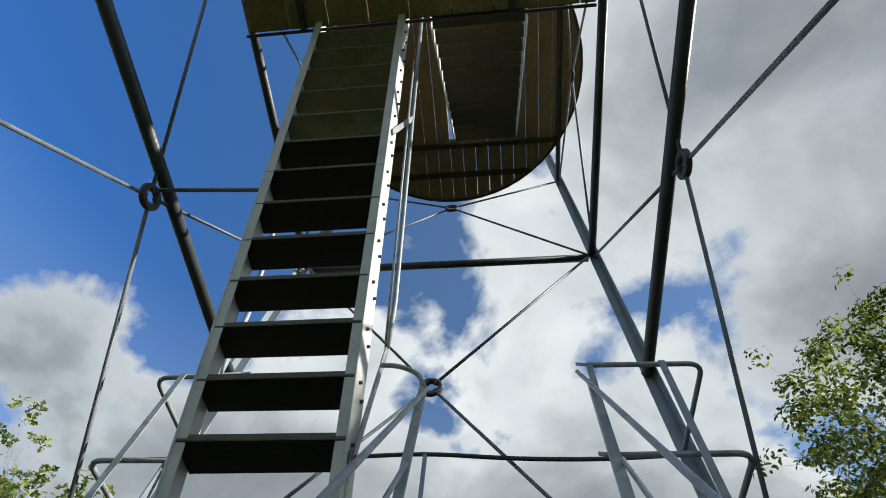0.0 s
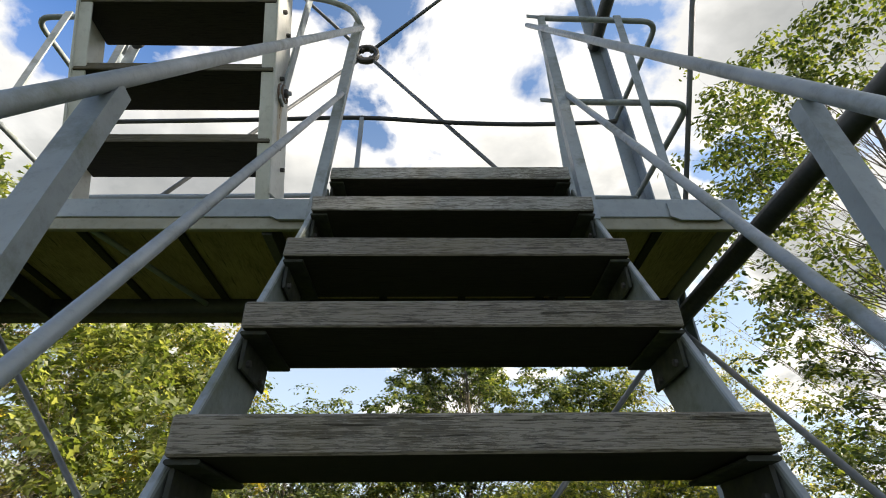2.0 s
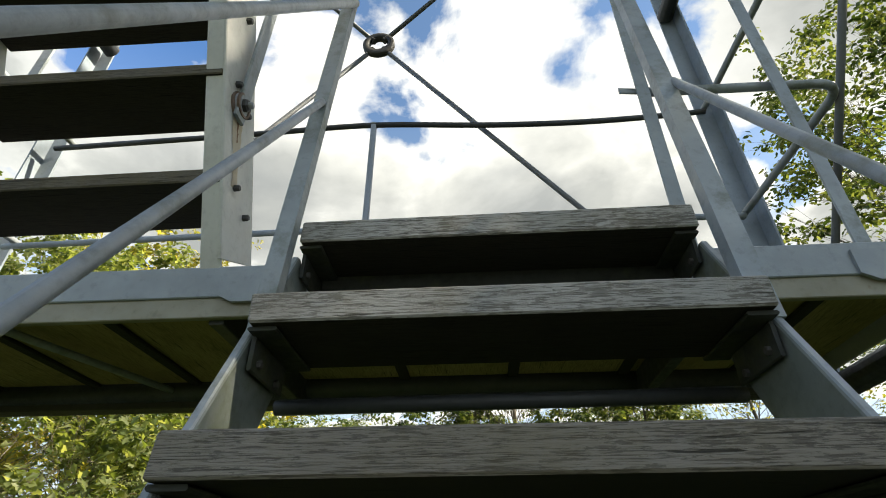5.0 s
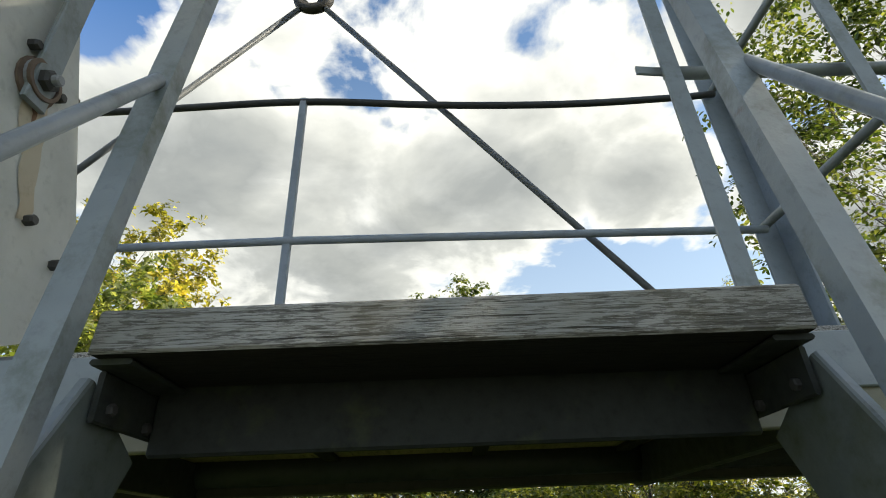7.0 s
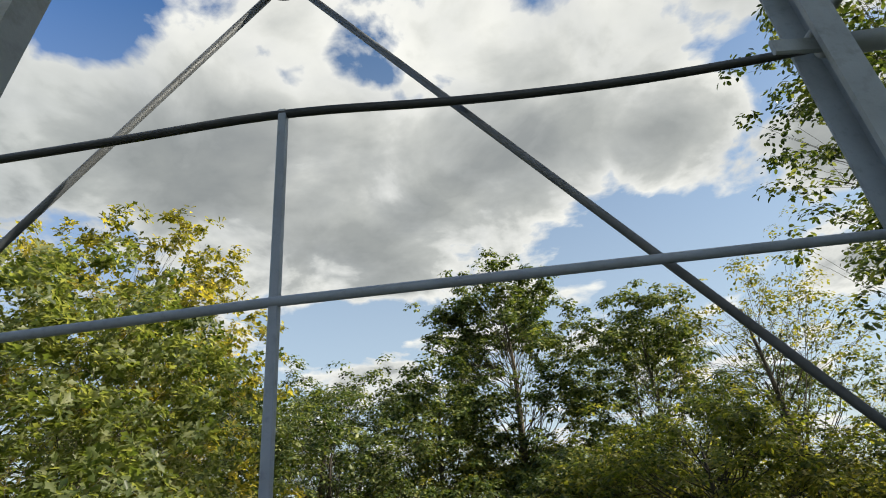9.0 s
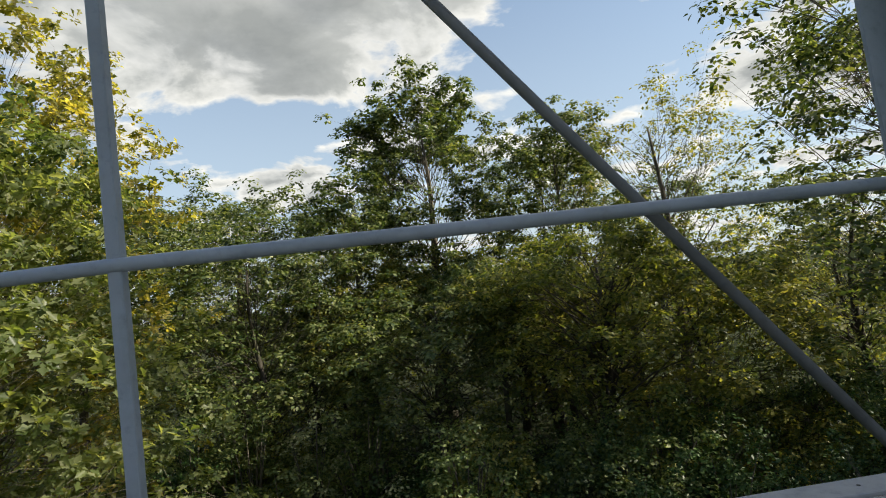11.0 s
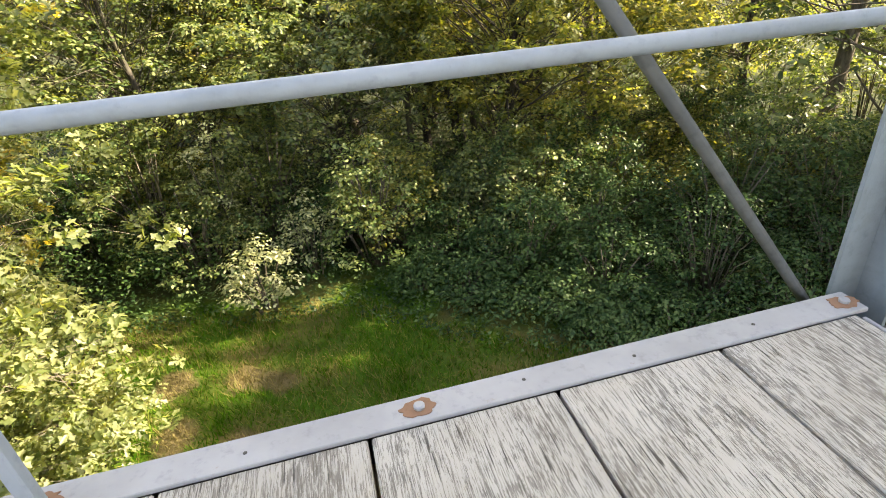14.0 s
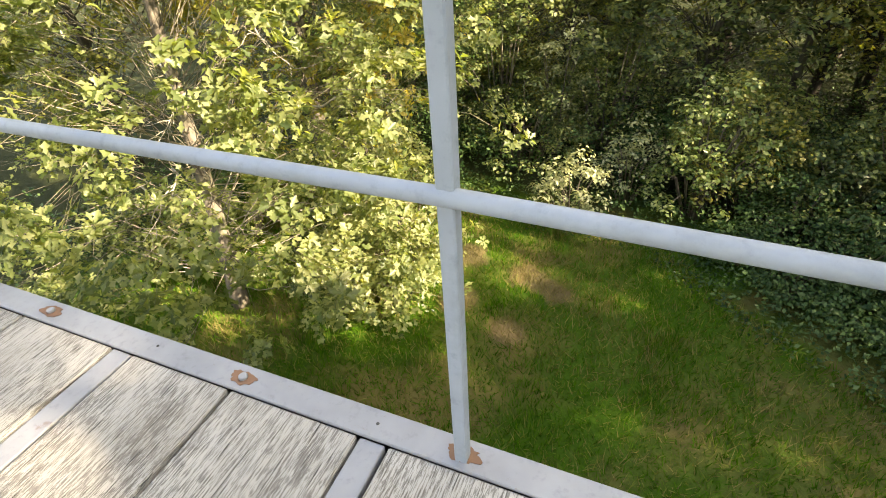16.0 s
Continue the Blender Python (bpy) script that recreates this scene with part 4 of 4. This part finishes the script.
# tall oak towards the sun; four unseen ones added to shade deck and clearing
tree(7.5, 5.5, 12.3, 2.35, 0.26, 104, 32, 0.10, LEAF_DARK, 3, "tall oak with open crown of small leaves", r=0.20, puff=0.42, bias=3.0, sprays=6, lobed=False, limb=0.1)
tree(9.8, -0.6, 10.11, 2.5, 0.3, 170, 28, 0.24, LEAF_OAK, 32, "unseen broad oak added to cast shade on the platform and clearing", r=0.22, puff=0.45, sprays=4)
tree(7.3, -0.3, 8.82, 2.3, 0.25, 150, 28, 0.24, LEAF_OAK, 31, "unseen broad oak added to cast shade on the platform and clearing", r=0.2, puff=0.42, sprays=4)
tree(11.6, 2.0, 9.0, 2.5, 0.15, 130, 28, 0.24, LEAF_OAK, 33, "unseen broad oak added to cast shade on the platform and clearing", r=0.2, puff=0.45, sprays=4)
tree(13.2, 3.9, 7.6, 1.9, 0.1, 130, 28, 0.24, LEAF_OAK, 34, "unseen broad oak added to cast shade on the platform and clearing", r=0.2, puff=0.45, sprays=4)
# the wood behind the clearing
tree(-4.3, 13.6, 7.4, 2.3, 0.15, 110, 34, 0.10, LEAF_DARK, 35, "dense dark green tree in the wood", r=0.16, puff=0.42)
tree(0.9, 15.6, 10.6, 2.05, 0.34, 130, 52, 0.12, LEAF_DARK, 4, "dark green tree standing above the others", r=0.2, puff=0.40, sprays=6)
tree(-1.2, 14.4, 7.9, 1.5, 0.3, 85, 50, 0.11, LEAF_DARK, 52, "dark green tree leaning against a taller one", r=0.14, puff=0.40)
tree(4.4, 13.5, 8.7, 1.25, 0.35, 80, 50, 0.11, LEAF_DARK, 51, "slender dark tree in the wood", r=0.13, puff=0.38)
tree(7.4, 14.0, 9.3, 2.2, 0.3, 85, 24, 0.10, LEAF_OAK, 5, "thin-leaved tree with bare twigs", r=0.17, puff=0.46, limb=0.13)
tree(2.9, 9.3, 5.1, 1.7, 0.42, 90, 48, 0.085, LEAF_SUN, 6, "crooked oak with pale lit leaves", lean=(0.9, 0.2), r=0.14, puff=0.36, wander=0.22, limb=0.2, bark=DARK_BARK)
tree(9.6, 8.4, 9.6, 1.9, 0.4, 64, 36, 0.10, LEAF_DARK, 7, "tall open oak reaching over the wood", r=0.17, puff=0.40)
tree(-1.8, 15.0, 5.9, 2.6, 0.2, 90, 32, 0.105, LEAF_OAK, 8, "dense broadleaved tree in the wood", r=0.18, puff=0.40)
tree(-2.6, 21.0, 8.6, 2.8, 0.2, 70, 36, 0.13, LEAF_DARK, 9, "distant tree in the wood", r=0.2, puff=0.45)
tree(-5.6, 18.5, 8.3, 1.7, 0.2, 60, 30, 0.12, LEAF_GREY, 53, "distant pale green tree in the wood", r=0.16, puff=0.42)
k = 10
for (tx, ty, th, mt) in ((0.4, 11.2, 4.6, LEAF_DARK), (2.4, 12.2, 4.8, LEAF_DARK), (5.4, 9.8, 4.2, LEAF_OAK), (-3.2, 11.5, 6.0, LEAF_DARK), (11.8, 7.6, 5.6, LEAF_DARK), (9.6, 10.6, 6.2, LEAF_DARK), (-6.2, 10.5, 6.8, LEAF_DARK),
                         (8.6, 16.5, 7.5, LEAF_DARK), (12.5, 14.5, 5.0, LEAF_OAK), (-9.5, 6.5, 6.3, LEAF_OAK), (-9.0, 12.0, 7.6, LEAF_GOLD), (-6.5, 16.0, 8.2, LEAF_DARK), (5.2, 19.0, 9.2, LEAF_DARK)):
    tree(tx, ty, th, 2.0, 0.28, 85, 44, 0.095, mt, k, "broadleaved tree in the dense wood", r=0.12, puff=0.38, limb=0.13, bark=DARK_BARK)
    k += 1
rs = random.Random(77)
# slim young trees standing close in the wood
for i in range(16):
    tree(rs.uniform(-3.5, 5.5), rs.uniform(10.5, 16), rs.uniform(3.8, 5.6), 1.1, 0.45, 26, 34, 0.085, rs.choice((LEAF_OAK, LEAF_DARK)), 60 + i, "slim young tree with a bare lower trunk",
         lean=(rs.uniform(-0.7, 0.7), rs.uniform(-0.4, 0.4)), r=rs.uniform(0.06, 0.11), puff=0.34, bark=DARK_BARK)
# shrubs under the trees
for i in range(46):
    sx_, sy_ = rs.uniform(-8, 9.5), rs.uniform(7.7, 11.5)
    if 0.3 < sx_ < 4.2 and sy_ > 9.6:
        sy_ -= 2.0
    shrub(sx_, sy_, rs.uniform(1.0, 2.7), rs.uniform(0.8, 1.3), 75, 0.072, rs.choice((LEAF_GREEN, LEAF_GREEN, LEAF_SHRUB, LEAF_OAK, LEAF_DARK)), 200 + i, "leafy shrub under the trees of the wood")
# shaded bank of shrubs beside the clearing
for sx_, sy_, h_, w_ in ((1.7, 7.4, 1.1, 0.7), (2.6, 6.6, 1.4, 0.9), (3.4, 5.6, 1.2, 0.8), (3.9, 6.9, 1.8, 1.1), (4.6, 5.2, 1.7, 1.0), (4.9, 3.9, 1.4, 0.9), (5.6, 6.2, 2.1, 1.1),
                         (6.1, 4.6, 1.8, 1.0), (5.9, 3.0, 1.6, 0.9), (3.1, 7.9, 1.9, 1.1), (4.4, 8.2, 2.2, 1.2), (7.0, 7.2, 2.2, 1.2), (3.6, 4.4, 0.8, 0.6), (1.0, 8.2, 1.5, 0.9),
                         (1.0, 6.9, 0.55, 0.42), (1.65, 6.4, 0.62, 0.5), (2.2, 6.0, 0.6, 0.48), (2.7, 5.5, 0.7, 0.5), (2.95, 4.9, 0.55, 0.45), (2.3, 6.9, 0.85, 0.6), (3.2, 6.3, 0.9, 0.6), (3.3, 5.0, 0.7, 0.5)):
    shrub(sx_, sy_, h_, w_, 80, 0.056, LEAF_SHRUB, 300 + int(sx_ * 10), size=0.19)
# thicket under the tall oaks
for sx_, sy_, h_, w_ in ((6.9, 5.7, 2.0, 1.1), (7.7, 4.2, 1.8, 1.0), (8.5, 6.2, 2.2, 1.2), (9.4, 4.7, 2.0, 1.2), (8.2, 8.0, 2.4, 1.2), (10.3, 6.5, 2.4, 1.3), (7.4, 2.4, 1.7, 1.0), (11.4, 9.0, 2.6, 1.4), (10.0, 10.2, 2.8, 1.4), (12.6, 6.0, 2.4, 1.4), (7.0, 9.6, 2.6, 1.3), (8.9, 2.6, 1.8, 1.1)):
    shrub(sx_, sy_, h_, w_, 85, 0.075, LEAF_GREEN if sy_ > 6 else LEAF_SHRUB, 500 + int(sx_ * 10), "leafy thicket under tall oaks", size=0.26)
# shrubs with leaves coloured pale, as if the sun caught them
for sx_, sy_, h_, w_ in ((-1.2, 7.1, 1.25, 0.55), (-2.0, 9.4, 2.5, 0.55), (-0.5, 8.0, 1.5, 0.5), (2.2, 7.9, 1.35, 0.35)):
    shrub(sx_, sy_, h_, w_, 34, 0.062, LEAF_PALE, 340 + int(sy_ * 10), "shrub with leaves coloured pale as if sunlit", size=0.2)
# oak shoots round the foot of the near oak
for sx_, sy_, h_, w_ in ((-3.6, 4.8, 1.0, 0.45), (-3.4, 4.2, 0.8, 0.40), (-3.1, 5.0, 1.1, 0.5), (-3.5, 6.1, 1.7, 0.5), (-2.8, 4.5, 0.8, 0.42), (-2.75, 5.1, 0.8, 0.38), (-4.0, 6.5, 2.0, 0.6), (-3.9, 5.3, 1.2, 0.5), (-6.3, 4.1, 0.7, 0.45), (-7.0, 4.5, 1.2, 0.6), (-5.6, 5.2, 0.9, 0.5)):
    shrub(sx_, sy_, h_, w_, 22, 0.085, LEAF_GOLD, 380 + int(-sx_ * 10), "low oak shoots with pale green leaves", True)


# bare grey branches hanging out of the near oak
m, g = material("bare_twig")
co = g.add("ShaderNodeTexCoord").outputs["Object"]
finish(g, g.mix(g.noise(co, 20, 4), (0.24, 0.21, 0.165), (0.40, 0.36, 0.29)), 0.85)
TWIG = m
rt = random.Random(12)
for bx, by, bz in ((-4.5, 3.5, -1.95), (-4.9, 3.3, -2.1), (-3.7, 4.4, -0.6), (-4.3, 3.6, -0.7), (-3.4, 4.8, -1.6)):
    bm = bmesh.new()

    def fork(p, d, ln, r, depth):
        pts_ = [p]
        for q in range(4):
            d = (d + Vector((rt.uniform(-0.35, 0.35), rt.uniform(-0.35, 0.35), rt.uniform(-0.3, 0.25)))).normalized()
            pts_.append(pts_[-1] + d * ln / 4)
        tube(pts_, r, 5, bm, r * 0.45)
        if depth:
            for q in (2, 3, 4):
                fork(pts_[q], (d + Vector((rt.uniform(-0.9, 0.9), rt.uniform(-0.9, 0.9), rt.uniform(-0.6, 0.6)))).normalized(), ln * 0.55, r * 0.5, depth - 1)
    fork(Vector((bx - 0.7, by + 0.5, bz + 0.1)), Vector((0.8, -0.5, 0.0)).normalized(), 0.8, 0.013, 2)
    ob = part("bare_branch", bm, TWIG, None, "", True)
    local(ob, NEAR_OAK)

# ---- woods beyond ----
nr = np.random.RandomState(5)
cl = []
for i in range(300):
    a, q = nr.uniform(-1.25, 1.25), nr.uniform(15, 30)
    c = np.array([math.sin(a) * q, math.cos(a) * q, ZG + nr.uniform(0.1, 1.0) * ((6.4 if a < -0.15 else 4.4) + 1.2 * math.sin(a * 5))])
    for q in range(6):
        cl.append(spray(nr, c + nr.normal(size=3) * np.array([1.0, 1.0, 0.7]), 0.55, 36))
wood_far = leaf_mesh("far_woods", np.concatenate([p for p, _ in cl]), np.concatenate([q for _, q in cl]), 0.15, LEAF_SUN, 6, None, None)
tagged(wood_far, "mass of dark green trees behind the clearing", "woods", kind="stuff")


# ---- low undergrowth and grass ----
def edge(x, y):
    """How far a place lies inside the undergrowth, past the rim of the mown clearing; metres, negative on the grass."""
    far = y - (6.9 + 0.25 * math.sin(x * 1.7) + 0.12 * math.sin(x * 5.1))
    side = (x - 0.1) * 0.638 + (y - 6.48) * 0.77 + 0.12 * math.sin(y * 2.3 + x)
    left = -6.3 - x
    return max(far, side, left)


nr = np.random.RandomState(21)
pts = []
while len(pts) < 46000:
    ux, uy = nr.uniform(-8.5, 10), nr.uniform(2.0, 17)
    e = edge(ux, uy)
    if e < 0 or nr.uniform() > 1.15 - 0.055 * uy:
        continue
    hgt = min(1.3, 0.15 + 0.55 * e) * (0.25 + 1.1 * max(0.0, 0.45 + noise.noise((ux * 1.3, uy * 1.3, 2.0))))
    pts.append((ux, uy, ground_z(ux, uy) + hgt * nr.uniform(0.25, 1.0)))
pts = np.repeat(np.array(pts), 2, 0) + nr.normal(size=(92000, 3)) * np.array([0.035, 0.035, 0.01])
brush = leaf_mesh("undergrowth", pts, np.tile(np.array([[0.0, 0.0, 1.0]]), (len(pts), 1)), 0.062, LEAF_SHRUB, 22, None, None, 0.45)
tagged(brush, "dense low green undergrowth round the grass clearing", "undergrowth", kind="stuff")

m, g = material("grass_blade")
geo = g.add("ShaderNodeNewGeometry")
v = g.math("ADD", g.math("MULTIPLY", geo.outputs["Random Per Island"], 0.5), g.math("MULTIPLY", g.noise(geo.outputs["Position"], 0.9, 4, 0.6), 0.6))
col = g.ramp(v, (0.30, (0.030, 0.095, 0.005)), (0.50, (0.06, 0.145, 0.008)), (0.64, (0.13, 0.155, 0.03)), (0.82, (0.24, 0.19, 0.075)))
dry = g.math("ADD", worn_patches(g, geo.outputs["Position"]), g.math("MULTIPLY", g.noise(geo.outputs["Position"], 5.0, 4, 0.65), 0.8))
col = g.mix(g.ramp(dry, (0.80, 0.0), (1.2, 0.75)), col, (0.22, 0.165, 0.08))
d = g.add("ShaderNodeBsdfDiffuse", {"Color": col})
t = g.add("ShaderNodeBsdfTranslucent", {"Color": col})
mx = g.add("ShaderNodeMixShader", {1: d.outputs[0], 2: t.outputs[0]}, i0=0.35)
g.add("ShaderNodeOutputMaterial", {0: mx.outputs[0]})
pts = []
while len(pts) < 62000:
    ux, uy = nr.uniform(-6.6, 4.5), nr.uniform(1.6, 7.8)
    if edge(ux, uy) > 0.3:
        continue
    pts.append((ux, uy))
pts = np.array(pts)
n = len(pts)
z = np.array([ground_z(a, b) for a, b in pts])
ang = nr.uniform(0, 2 * np.pi, n)
tuft = np.array([max(0.0, noise.noise((a * 1.6, b * 1.6, 3.0))) for a, b in pts])
hh = nr.uniform(0.05, 0.11, n) * (1 + 1.6 * tuft)
wd = 0.0075
side = np.stack([np.cos(ang) * wd, np.sin(ang) * wd, 0 * ang], 1)
tip = np.stack([nr.normal(size=n) * 0.05, nr.normal(size=n) * 0.05, hh], 1)
root_p = np.stack([pts[:, 0], pts[:, 1], z - 0.01], 1)
verts = np.stack([root_p - side, root_p + side, root_p + tip], 1).reshape(-1, 3)
me = bpy.data.meshes.new("grass")
me.from_pydata(verts.tolist(), [], np.arange(n * 3).reshape(-1, 3).tolist())
me.materials.append(m)
tagged(new("grass", me), "short mown green grass with dry patches", "grass", kind="stuff")
